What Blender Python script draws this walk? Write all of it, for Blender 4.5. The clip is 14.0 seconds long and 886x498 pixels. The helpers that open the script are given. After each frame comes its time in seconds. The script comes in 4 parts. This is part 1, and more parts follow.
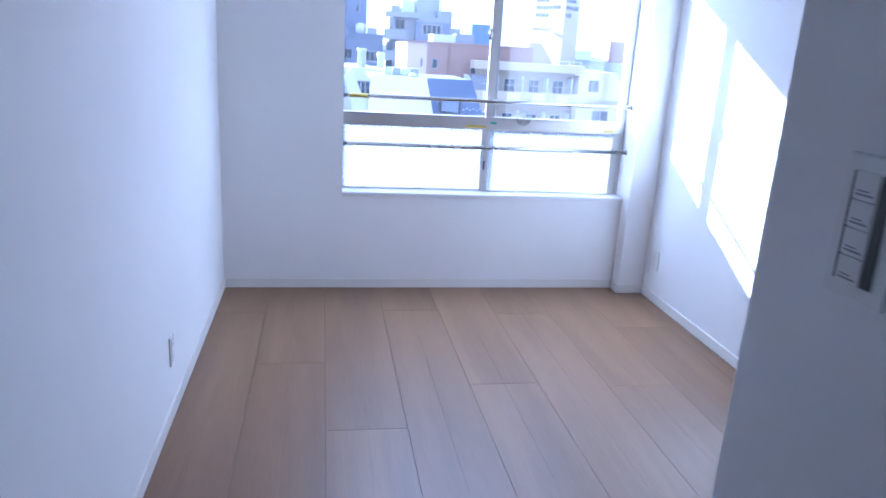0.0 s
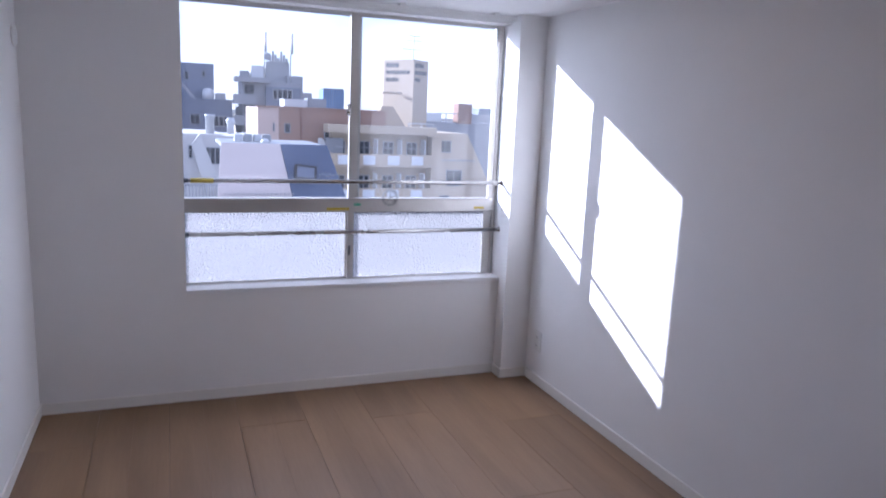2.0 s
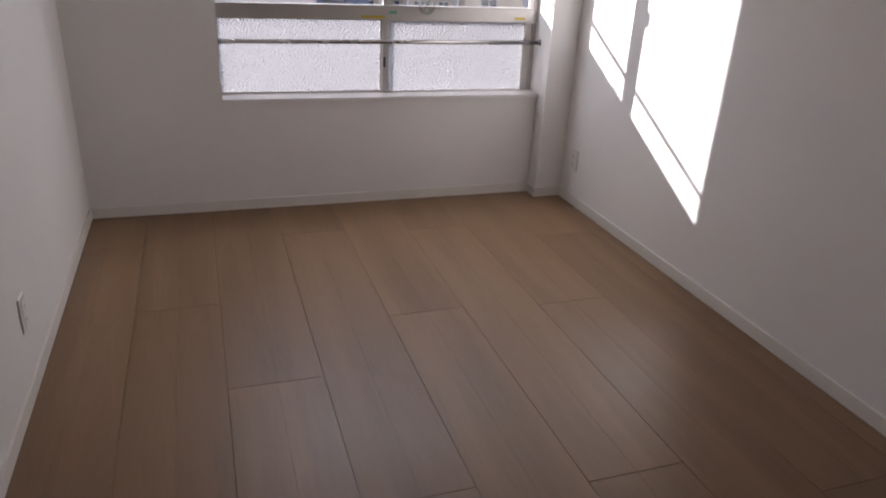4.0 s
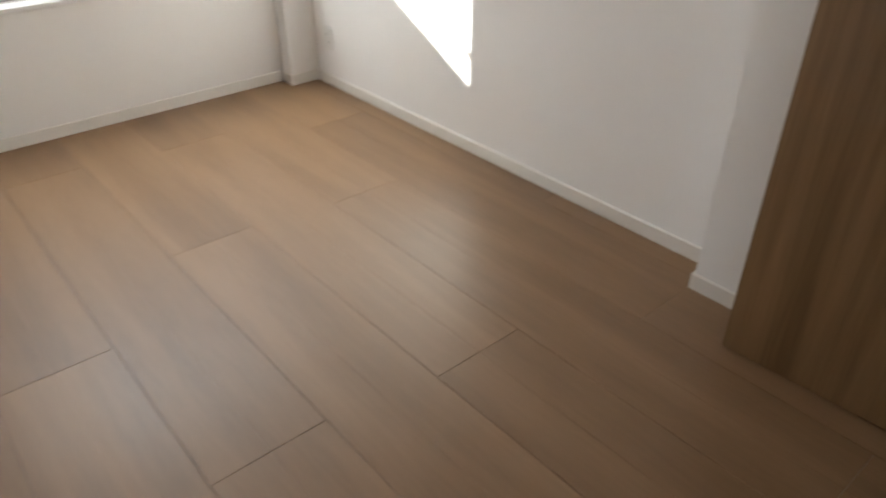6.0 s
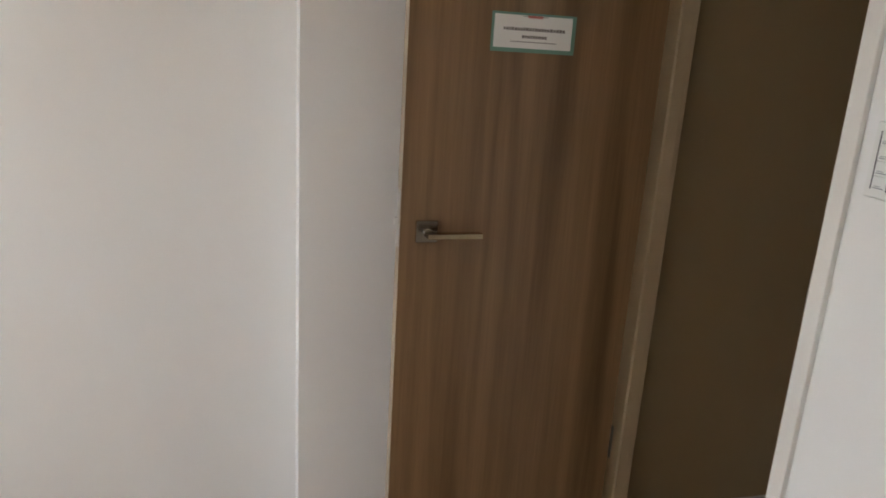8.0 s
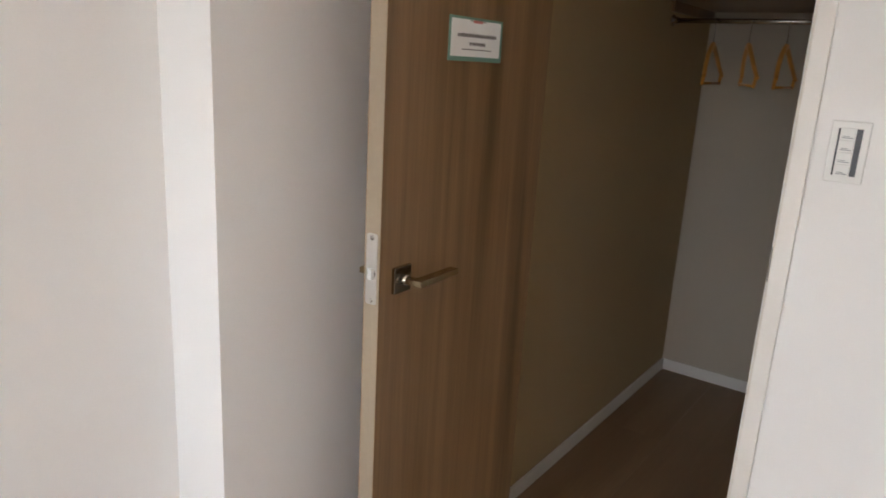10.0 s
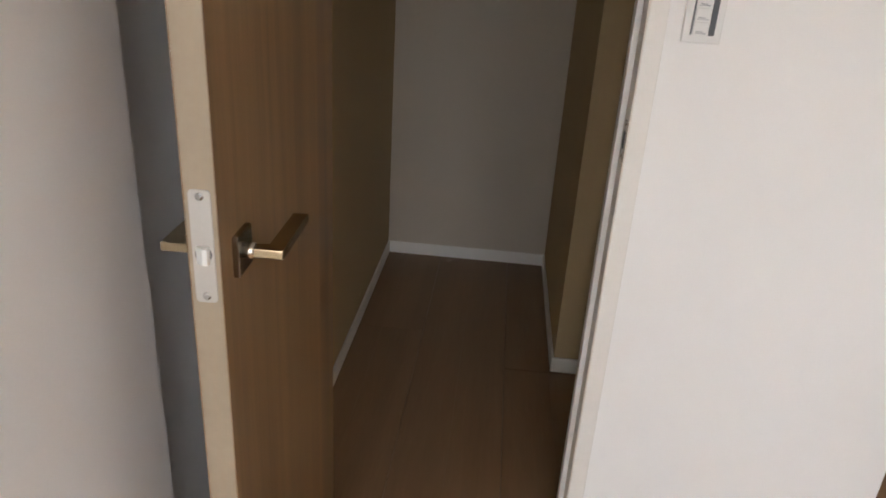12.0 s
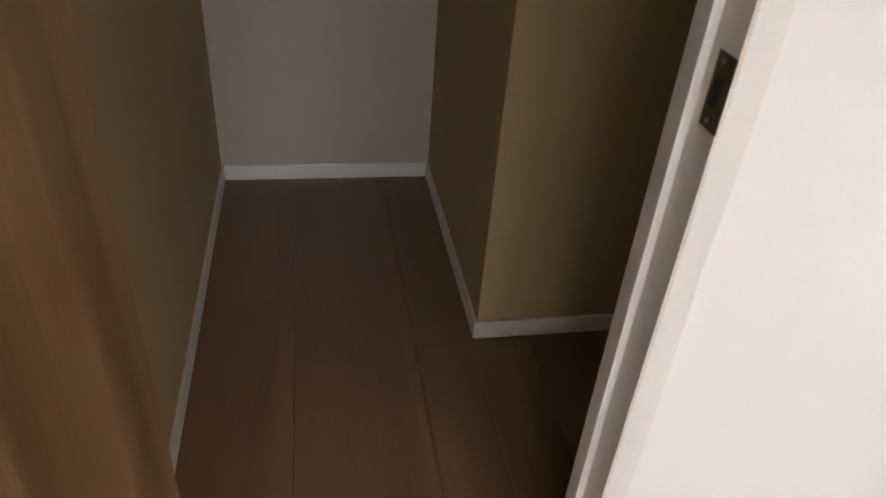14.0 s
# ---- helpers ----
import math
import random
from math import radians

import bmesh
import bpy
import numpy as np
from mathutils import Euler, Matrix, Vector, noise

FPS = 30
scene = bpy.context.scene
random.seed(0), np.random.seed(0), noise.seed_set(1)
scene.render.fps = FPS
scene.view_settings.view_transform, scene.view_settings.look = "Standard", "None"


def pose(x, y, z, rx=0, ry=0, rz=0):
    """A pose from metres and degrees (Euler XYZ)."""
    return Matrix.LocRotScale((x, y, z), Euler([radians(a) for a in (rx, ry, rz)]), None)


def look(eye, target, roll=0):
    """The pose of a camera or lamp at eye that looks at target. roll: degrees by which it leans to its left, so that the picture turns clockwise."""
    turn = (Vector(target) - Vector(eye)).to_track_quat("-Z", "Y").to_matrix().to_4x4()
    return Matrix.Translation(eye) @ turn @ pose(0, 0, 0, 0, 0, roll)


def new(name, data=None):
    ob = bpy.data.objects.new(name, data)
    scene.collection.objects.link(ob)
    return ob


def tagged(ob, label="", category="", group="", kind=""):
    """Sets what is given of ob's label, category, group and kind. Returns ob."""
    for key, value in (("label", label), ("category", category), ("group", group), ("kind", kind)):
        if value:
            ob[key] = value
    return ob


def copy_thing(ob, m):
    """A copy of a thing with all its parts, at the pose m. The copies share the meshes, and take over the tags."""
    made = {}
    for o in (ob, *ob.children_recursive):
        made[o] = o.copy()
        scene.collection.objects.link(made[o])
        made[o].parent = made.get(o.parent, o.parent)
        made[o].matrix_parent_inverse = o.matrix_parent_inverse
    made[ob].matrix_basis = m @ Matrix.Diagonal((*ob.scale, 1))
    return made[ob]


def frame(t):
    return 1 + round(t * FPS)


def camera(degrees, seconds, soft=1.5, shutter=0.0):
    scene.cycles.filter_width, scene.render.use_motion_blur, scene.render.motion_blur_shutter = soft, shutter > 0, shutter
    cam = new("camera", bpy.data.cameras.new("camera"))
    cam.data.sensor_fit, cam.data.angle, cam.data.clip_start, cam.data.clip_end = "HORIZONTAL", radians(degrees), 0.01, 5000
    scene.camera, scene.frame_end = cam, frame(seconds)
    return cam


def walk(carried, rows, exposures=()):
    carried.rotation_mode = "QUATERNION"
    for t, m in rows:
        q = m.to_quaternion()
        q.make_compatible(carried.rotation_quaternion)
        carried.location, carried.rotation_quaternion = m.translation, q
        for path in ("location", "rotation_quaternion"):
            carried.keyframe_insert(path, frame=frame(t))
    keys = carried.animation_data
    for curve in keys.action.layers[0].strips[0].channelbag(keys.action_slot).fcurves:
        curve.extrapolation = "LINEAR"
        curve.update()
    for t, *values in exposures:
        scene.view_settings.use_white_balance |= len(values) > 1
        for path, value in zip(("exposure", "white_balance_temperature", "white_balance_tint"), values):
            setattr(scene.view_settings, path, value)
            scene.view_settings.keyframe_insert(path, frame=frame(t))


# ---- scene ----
cam = camera(64.1, 14.0, soft=1.7, shutter=0.3)
PATH = [
    (0, (0.563, -0.639, 1.444), (0.903, 1.253, 0.894), 3.4),
    (0.5, (0.545, -0.432, 1.442), (0.938, 1.449, 0.887), 1.4),
    (1, (0.577, -0.317, 1.46), (1.047, 1.52, 0.825), 3.2),
    (1.5, (0.622, -0.26, 1.468), (1.242, 1.565, 0.936), 2.4),
    (2, (0.62, -0.228, 1.514), (1.335, 1.603, 1.146), 2.5),
    (2.5, (0.582, -0.207, 1.546), (1.297, 1.647, 1.314), 1.8),
    (3, (0.589, -0.209, 1.537), (1.293, 1.616, 1.123), 2.5),
    (3.2, (0.589, -0.231, 1.504), (1.288, 1.571, 0.991), 3.0),
    (5.3, (0.591, -0.241, 1.36), (1.049, 1.372, 0.271), 1.3),
    (5.5, (0.604, -0.195, 1.351), (1.203, 1.35, 0.231), 1.2),
    (6, (0.614, -0.002, 1.364), (1.704, 1.271, 0.272), 0.0),
    (6.5, (0.639, 0.178, 1.332), (2.165, 1.079, 0.405), 4.5),
    (7, (0.655, 0.428, 1.397), (2.464, 0.962, 0.731), 1.9),
    (7.5, (0.678, 0.734, 1.44), (2.579, 0.584, 0.838), 3.1),
    (8, (0.696, 0.968, 1.437), (2.559, 0.481, 0.897), 3.5),
    (8.2, (0.755, 1.07, 1.425), (2.607, 0.518, 0.912), 1.9),
    (10.3, (1.545, 1.638, 1.442), (2.511, -0.027, 0.901), 2.6),
    (10.5, (1.625, 1.629, 1.429), (2.496, -0.075, 0.85), 1.7),
    (11, (1.806, 1.654, 1.441), (2.31, -0.188, 0.847), 3.2),
    (11.5, (1.908, 1.586, 1.427), (2.122, -0.292, 0.771), 4.7),
    (12, (1.955, 1.373, 1.388), (2.083, -0.458, 0.593), 3.7),
    (12.5, (1.998, 1.122, 1.366), (2.075, -0.657, 0.456), 4.3),
    (13, (2.045, 0.916, 1.35), (1.996, -0.814, 0.347), 3.0),
    (13.5, (2.104, 0.759, 1.346), (1.779, -0.922, 0.313), 5.9),
    (14, (2.104, 0.602, 1.306), (1.76, -1.007, 0.17), 4.7),
]
walk(cam, [(t, look(eye, target, roll)) for t, eye, target, roll in PATH],
     exposures=[(0, 2.25, 4330, 15), (0.5, 1.75, 4450, 16), (1.0, 1.62, 4700, 16), (1.5, 1.52, 4900, 18), (2.0, 1.22, 5150, 20), (3.2, 0.8, 5800, 22),
                (5.3, 1.75, 6500, 8), (6.5, 2.28, 6250, 5), (7.5, 2.22, 6200, 5), (8.2, 2.5, 6200, 5), (10.3, 2.75, 6200, 8), (12.5, 2.82, 6350, 9), (13.5, 3.0, 6400, 10), (14.0, 3.08, 6400, 10)])

# ---- light ----
SUN = Vector((-1.0, 0.784, 0.414)).normalized()
sky_world = bpy.data.worlds.new("sky")
scene.world = sky_world
sky_world.use_nodes = True
wn = sky_world.node_tree.nodes
wl = sky_world.node_tree.links
sky = wn.new("ShaderNodeTexSky")
sky.sky_type = "NISHITA"
sky.sun_disc = False
sky.sun_elevation = math.asin(SUN.z)
sky.sun_rotation = math.atan2(SUN.x, SUN.y) % (2 * math.pi)
sky.air_density, sky.dust_density, sky.ozone_density = 1.0, 0.5, 3.0
# thin broken cloud over the blue
cl_co = wn.new("ShaderNodeTexCoord")
cl_map = wn.new("ShaderNodeMapping")
cl_map.inputs["Scale"].default_value = (1.0, 1.0, 2.6)
cl_noise = wn.new("ShaderNodeTexNoise")
cl_noise.inputs["Scale"].default_value = 3.2
cl_noise.inputs["Detail"].default_value = 7.0
cl_ramp = wn.new("ShaderNodeValToRGB")
cl_ramp.color_ramp.elements[0].position = 0.40
cl_ramp.color_ramp.elements[1].position = 0.68
cl_mix = wn.new("ShaderNodeMixRGB")
cl_mix.inputs[2].default_value = (7.1, 6.8, 7.5, 1)
cl_fac = wn.new("ShaderNodeMath")
cl_fac.operation = "MULTIPLY_ADD"
cl_fac.inputs[1].default_value, cl_fac.inputs[2].default_value = 0.4, 0.52
wl.new(cl_co.outputs["Generated"], cl_map.inputs["Vector"])
wl.new(cl_map.outputs["Vector"], cl_noise.inputs["Vector"])
wl.new(cl_noise.outputs["Fac"], cl_ramp.inputs["Fac"])
wl.new(cl_ramp.outputs["Color"], cl_fac.inputs[0])
wl.new(cl_fac.outputs[0], cl_mix.inputs[0])
wl.new(sky.outputs["Color"], cl_mix.inputs[1])
wl.new(cl_mix.outputs["Color"], wn["Background"].inputs["Color"])
wn["Background"].inputs["Strength"].default_value = 0.095
sun_data = bpy.data.lights.new("sun", "SUN")
sun_data.energy, sun_data.angle, sun_data.color = 5.0, radians(0.6), (1.0, 0.95, 0.89)
sun = new("sun", sun_data)
sun.matrix_world = look(SUN * 30, (0, 0, 0))

# unseen area lamp added outside, boosting daylight from the sky above the window head
sky_data = bpy.data.lights.new("window_skylight", "AREA")
sky_data.shape, sky_data.size, sky_data.size_y = "RECTANGLE", 1.65, 0.5
sky_data.energy, sky_data.color = 10.5, (0.93, 0.96, 1.0)
skylight = new("window_skylight", sky_data)
skylight.matrix_world = look((1.55, 3.86, 2.16), (1.45, 3.1, 1.0))


# ---- materials ----
def nodes_of(name):
    m = bpy.data.materials.new(name)
    m.use_nodes = True
    return m, m.node_tree.nodes, m.node_tree.links, m.node_tree.nodes["Principled BSDF"]


def plain(name, color, rough=0.6, metal=0.0, vary=0.06, scale=6.0, fine=180.0, bump=0.05, spec=0.5):
    """A surface with variation at two scales and a fine relief."""
    m, n, l, b = nodes_of(name)
    co = n.new("ShaderNodeTexCoord")
    big, small = n.new("ShaderNodeTexNoise"), n.new("ShaderNodeTexNoise")
    big.inputs["Scale"].default_value, small.inputs["Scale"].default_value = scale, fine
    big.inputs["Detail"].default_value, small.inputs["Detail"].default_value = 4, 3
    add = n.new("ShaderNodeMath")
    add.operation = "ADD"
    ramp = n.new("ShaderNodeMapRange")
    ramp.inputs[1].default_value, ramp.inputs[2].default_value = 0.6, 1.4
    ramp.inputs[3].default_value, ramp.inputs[4].default_value = 1 - vary, 1 + vary
    mul = n.new("ShaderNodeVectorMath")
    mul.operation = "SCALE"
    mul.inputs[0].default_value = color
    l.new(co.outputs["Object"], big.inputs["Vector"])
    l.new(co.outputs["Object"], small.inputs["Vector"])
    l.new(big.outputs["Fac"], add.inputs[0])
    l.new(small.outputs["Fac"], add.inputs[1])
    l.new(add.outputs[0], ramp.inputs[0])
    l.new(ramp.outputs[0], mul.inputs["Scale"])
    l.new(mul.outputs[0], b.inputs["Base Color"])
    rr = n.new("ShaderNodeMapRange")
    rr.inputs[3].default_value, rr.inputs[4].default_value = max(rough - 0.07, 0.02), min(rough + 0.07, 1)
    l.new(big.outputs["Fac"], rr.inputs[0])
    l.new(rr.outputs[0], b.inputs["Roughness"])
    b.inputs["Metallic"].default_value = metal
    b.inputs["Specular IOR Level"].default_value = spec
    if bump:
        bp = n.new("ShaderNodeBump")
        bp.inputs["Strength"].default_value, bp.inputs["Distance"].default_value = bump, 0.002
        l.new(small.outputs["Fac"], bp.inputs["Height"])
        l.new(bp.outputs["Normal"], b.inputs["Normal"])
    return m


def wood(name, dark, light, rough, along, stretch=14.0, grain=30.0, by_piece=0.25, bump=0.04, coat=0.0):
    """Grain drawn out along one axis (0, 1 or 2), shifted and toned piece by piece."""
    m, n, l, b = nodes_of(name)
    co, info = n.new("ShaderNodeTexCoord"), n.new("ShaderNodeObjectInfo")
    off = n.new("ShaderNodeVectorMath")
    off.operation = "SCALE"
    off.inputs[0].default_value = (13.0, 29.0, 17.0)
    add = n.new("ShaderNodeVectorMath")
    mp = n.new("ShaderNodeMapping")
    sc = [1.0, 1.0, 1.0]
    sc[along] = 1.0 / stretch
    mp.inputs["Scale"].default_value = sc
    l.new(info.outputs["Random"], off.inputs["Scale"])
    l.new(co.outputs["Object"], add.inputs[0])
    l.new(off.outputs[0], add.inputs[1])
    l.new(add.outputs[0], mp.inputs["Vector"])
    broad, fine = n.new("ShaderNodeTexNoise"), n.new("ShaderNodeTexNoise")
    broad.inputs["Scale"].default_value, broad.inputs["Detail"].default_value = grain * 0.35, 5
    broad.inputs["Distortion"].default_value = 0.6
    fine.inputs["Scale"].default_value, fine.inputs["Detail"].default_value = grain * 5, 6
    l.new(mp.outputs[0], broad.inputs["Vector"])
    l.new(mp.outputs[0], fine.inputs["Vector"])
    mixf = n.new("ShaderNodeMix")
    mixf.inputs[0].default_value = 0.2
    l.new(broad.outputs["Fac"], mixf.inputs[2])
    l.new(fine.outputs["Fac"], mixf.inputs[3])
    ramp = n.new("ShaderNodeValToRGB")
    ramp.color_ramp.elements[0].position, ramp.color_ramp.elements[0].color = 0.33, (*dark, 1)
    ramp.color_ramp.elements[1].position, ramp.color_ramp.elements[1].color = 0.68, (*light, 1)
    l.new(mixf.outputs[0], ramp.inputs["Fac"])
    tone = n.new("ShaderNodeMapRange")
    tone.inputs[3].default_value, tone.inputs[4].default_value = 1 - by_piece / 2, 1 + by_piece / 2
    l.new(info.outputs["Random"], tone.inputs[0])
    mul = n.new("ShaderNodeVectorMath")
    mul.operation = "SCALE"
    l.new(ramp.outputs["Color"], mul.inputs[0])
    l.new(tone.outputs[0], mul.inputs["Scale"])
    l.new(mul.outputs[0], b.inputs["Base Color"])
    rr = n.new("ShaderNodeMapRange")
    rr.inputs[3].default_value, rr.inputs[4].default_value = rough - 0.06, rough + 0.08
    l.new(broad.outputs["Fac"], rr.inputs[0])
    l.new(rr.outputs[0], b.inputs["Roughness"])
    b.inputs["Coat Weight"].default_value = coat
    b.inputs["Coat Roughness"].default_value = 0.25
    bp = n.new("ShaderNodeBump")
    bp.inputs["Strength"].default_value, bp.inputs["Distance"].default_value = bump, 0.001
    l.new(fine.outputs["Fac"], bp.inputs["Height"])
    l.new(bp.outputs["Normal"], b.inputs["Normal"])
    return m


def clear_glass(name, dust, tint=(0.96, 0.98, 0.98)):
    """Clear pane: passes light, mirrors a little, with a film of dust that scatters some of it."""
    m, n, l, b = nodes_of(name)
    n.remove(b)
    tr, gl, df = n.new("ShaderNodeBsdfTransparent"), n.new("ShaderNodeBsdfGlossy"), n.new("ShaderNodeBsdfTranslucent")
    tr.inputs["Color"].default_value = (*tint, 1)
    gl.inputs["Roughness"].default_value = 0.02
    df.inputs["Color"].default_value = (0.85, 0.86, 0.88, 1)
    fr = n.new("ShaderNodeFresnel")
    fr.inputs["IOR"].default_value = 1.45
    a, c = n.new("ShaderNodeMixShader"), n.new("ShaderNodeMixShader")
    co, ns = n.new("ShaderNodeTexCoord"), n.new("ShaderNodeTexNoise")
    ns.inputs["Scale"].default_value, ns.inputs["Detail"].default_value = 3.0, 6
    mr = n.new("ShaderNodeMapRange")
    mr.inputs[1].default_value, mr.inputs[2].default_value = 0.3, 0.7
    mr.inputs[3].default_value, mr.inputs[4].default_value = dust * 0.6, dust * 1.4
    l.new(co.outputs["Object"], ns.inputs["Vector"])
    l.new(ns.outputs["Fac"], mr.inputs[0])
    l.new(mr.outputs[0], a.inputs[0])
    l.new(tr.outputs[0], a.inputs[1])
    l.new(df.outputs[0], a.inputs[2])
    l.new(fr.outputs[0], c.inputs[0])
    l.new(a.outputs[0], c.inputs[1])
    l.new(gl.outputs[0], c.inputs[2])
    l.new(c.outputs[0], n["Material Output"].inputs["Surface"])
    return m


def pebbled_glass(name):
    """Figured privacy glass: pebbly relief that scatters what passes."""
    m, n, l, b = nodes_of(name)
    n.remove(b)
    tl, gl, tr = n.new("ShaderNodeBsdfTranslucent"), n.new("ShaderNodeBsdfGlossy"), n.new("ShaderNodeBsdfRefraction")
    tl.inputs["Color"].default_value = (0.78, 0.78, 0.78, 1)
    gl.inputs["Roughness"].default_value = 0.095
    tr.inputs["Color"].default_value = (0.80, 0.80, 0.80, 1)
    tr.inputs["Roughness"].default_value, tr.inputs["IOR"].default_value = 0.05, 1.4
    co, vo, ns = n.new("ShaderNodeTexCoord"), n.new("ShaderNodeTexVoronoi"), n.new("ShaderNodeTexNoise")
    vo.feature = "SMOOTH_F1"
    vo.inputs["Scale"].default_value = 130.0
    ns.inputs["Scale"].default_value = 100.0
    ad = n.new("ShaderNodeMath")
    ad.operation = "ADD"
    bp = n.new("ShaderNodeBump")
    bp.inputs["Strength"].default_value, bp.inputs["Distance"].default_value = 1.0, 0.013
    l.new(co.outputs["Object"], vo.inputs["Vector"])
    l.new(co.outputs["Object"], ns.inputs["Vector"])
    l.new(vo.outputs["Distance"], ad.inputs[0])
    l.new(ns.outputs["Fac"], ad.inputs[1])
    l.new(ad.outputs[0], bp.inputs["Height"])
    for s in (tl, gl, tr):
        l.new(bp.outputs["Normal"], s.inputs["Normal"])
    a, c = n.new("ShaderNodeMixShader"), n.new("ShaderNodeMixShader")
    a.inputs[0].default_value, c.inputs[0].default_value = 0.6, 0.08
    l.new(tl.outputs[0], a.inputs[1])
    l.new(tr.outputs[0], a.inputs[2])
    l.new(a.outputs[0], c.inputs[1])
    l.new(gl.outputs[0], c.inputs[2])
    l.new(c.outputs[0], n["Material Output"].inputs["Surface"])
    return m


def glow(name, color, strength):
    m, n, l, b = nodes_of(name)
    b.inputs["Base Color"].default_value = (*color, 1)
    b.inputs["Emission Color"].default_value = (*color, 1)
    b.inputs["Emission Strength"].default_value = strength
    return m


WALLPAPER = plain("wallpaper", (0.855, 0.85, 0.84), 0.75, vary=0.025, scale=2.5, fine=420, bump=0.06, spec=0.3)
CLOSET_TAN = plain("tan closet wallpaper", (0.47, 0.355, 0.205), 0.8, vary=0.04, scale=3, fine=420, bump=0.14, spec=0.25)
CLOSET_PAPER = plain("closet wallpaper", (0.54, 0.48, 0.395), 0.8, vary=0.03, scale=3, fine=420, bump=0.14, spec=0.25)
CEILING = plain("ceiling paper", (0.85, 0.845, 0.84), 0.8, vary=0.02, scale=2, fine=300, bump=0.12, spec=0.25)
TRIM = plain("white trim film", (0.80, 0.78, 0.74), 0.42, vary=0.02, scale=5, fine=150, bump=0.03)
# one frame film in two colours: warm shade on the hinge side, light on the strike side
JAMB_SHADED = plain("warm shaded frame film", (0.68, 0.53, 0.34), 0.6, vary=0.03, scale=5, fine=150, bump=0.03, spec=0.2)
JAMB_LIT = plain("lit frame film", (0.75, 0.70, 0.62), 0.45, vary=0.03, scale=5, fine=150, bump=0.03)
DOOR_EDGE = plain("door edge tape", (0.37, 0.30, 0.215), 0.5, vary=0.05, scale=8, fine=90, bump=0.03)
DOOR_WOOD = wood("walnut film", (0.140, 0.080, 0.034), (0.305, 0.184, 0.089), 0.34, 2, 30, 44, 0.0, 0.03)
PLANK = wood("oak floor board", (0.192, 0.112, 0.055), (0.278, 0.168, 0.088), 0.39, 1, 11, 18, 0.11, 0.03, 0.03)
SUBFLOOR = plain("dark underlay", (0.06, 0.045, 0.035), 0.9)
NICKEL = plain("satin nickel", (0.62, 0.59, 0.54), 0.24, 1.0, vary=0.04, scale=20, fine=300, bump=0.02)
# copies of the nickel with dark and warm reflections put into the colour
DARK_NICKEL = plain("shaded nickel", (0.30, 0.26, 0.21), 0.2, 1.0, vary=0.04, scale=20, fine=300, bump=0.02)
GRIP_NICKEL = plain("nickel with warm reflection", (0.46, 0.37, 0.24), 0.22, 1.0, vary=0.04, scale=20, fine=300, bump=0.02)
PLATE_STEEL = plain("satin plate", (0.54, 0.52, 0.49), 0.42, 0.55, vary=0.03, scale=20, fine=300, bump=0.02)
STEEL = plain("steel tube", (0.50, 0.485, 0.46), 0.26, 1.0, vary=0.05, scale=12, fine=200, bump=0.02)
ALU = plain("anodised aluminium", (0.58, 0.56, 0.53), 0.42, 0.75, vary=0.06, scale=9, fine=220, bump=0.03)
WIRE = plain("grey wire", (0.33, 0.34, 0.33), 0.45, 0.2, vary=0.04, scale=20, fine=300, bump=0.02)
SILL = plain("white sill board", (0.85, 0.85, 0.86), 0.35, vary=0.02, scale=5, fine=120, bump=0.02)
WHITE_PLASTIC = plain("white plastic", (0.80, 0.80, 0.78), 0.35, vary=0.015, scale=30, fine=300, bump=0.01)
GREY_PLASTIC = plain("grey plastic", (0.07, 0.075, 0.085), 0.4, vary=0.05, scale=30, fine=300, bump=0.01)
MID_PLASTIC = plain("mid grey plastic", (0.30, 0.31, 0.33), 0.4, vary=0.03)
SLOT = plain("slot black", (0.02, 0.02, 0.02), 0.6, vary=0.02)
YELLOW = plain("yellow tape", (0.55, 0.42, 0.05), 0.5, vary=0.08, scale=40)
GREEN_TAPE = plain("green tape", (0.12, 0.42, 0.28), 0.5, vary=0.08, scale=40)
PAPER = plain("paper", (0.82, 0.81, 0.78), 0.6, vary=0.02, scale=20)
GREEN_CARD = plain("green card", (0.16, 0.30, 0.24), 0.6, vary=0.05, scale=20)
RED_INK = plain("red ink", (0.55, 0.16, 0.15), 0.6, vary=0.05)
INK = plain("grey ink", (0.17, 0.15, 0.14), 0.6, vary=0.05)
HANGER_WOOD = wood("varnished beech", (0.62, 0.27, 0.035), (0.84, 0.42, 0.08), 0.3, 0, 8, 60, 0.15)
LAMP_SHADE = glow("lit lamp shade", (1.0, 0.58, 0.24), 1.0)
GLASS_L = clear_glass("clear pane", 0.01)
GLASS_R = clear_glass("dusty pane", 0.028)
PEBBLE = pebbled_glass("pebbled pane")


# ---- builders ----
def slab(bm, x0, x1, y0, y1, z0, z1, bevel=0.0, seg=2):
    """A box with rounded edges, added to bm."""
    vs = [bm.verts.new((x, y, z)) for x in (x0, x1) for y in (y0, y1) for z in (z0, z1)]
    quads = ((0, 1, 3, 2), (4, 6, 7, 5), (0, 4, 5, 1), (2, 3, 7, 6), (0, 2, 6, 4), (1, 5, 7, 3))
    fs = [bm.faces.new([vs[i] for i in q]) for q in quads]
    if bevel:
        es = list({e for f in fs for e in f.edges})
        bmesh.ops.bevel(bm, geom=es, offset=bevel, segments=seg, affect="EDGES", profile=0.6)
    return bm


def box(x0, x1, y0, y1, z0, z1, bevel=0.0, seg=2):
    return slab(bmesh.new(), x0, x1, y0, y1, z0, z1, bevel, seg)


def boxes(rows, bevel=0.0):
    bm = bmesh.new()
    for r in rows:
        slab(bm, *r, bevel=bevel)
    return bm


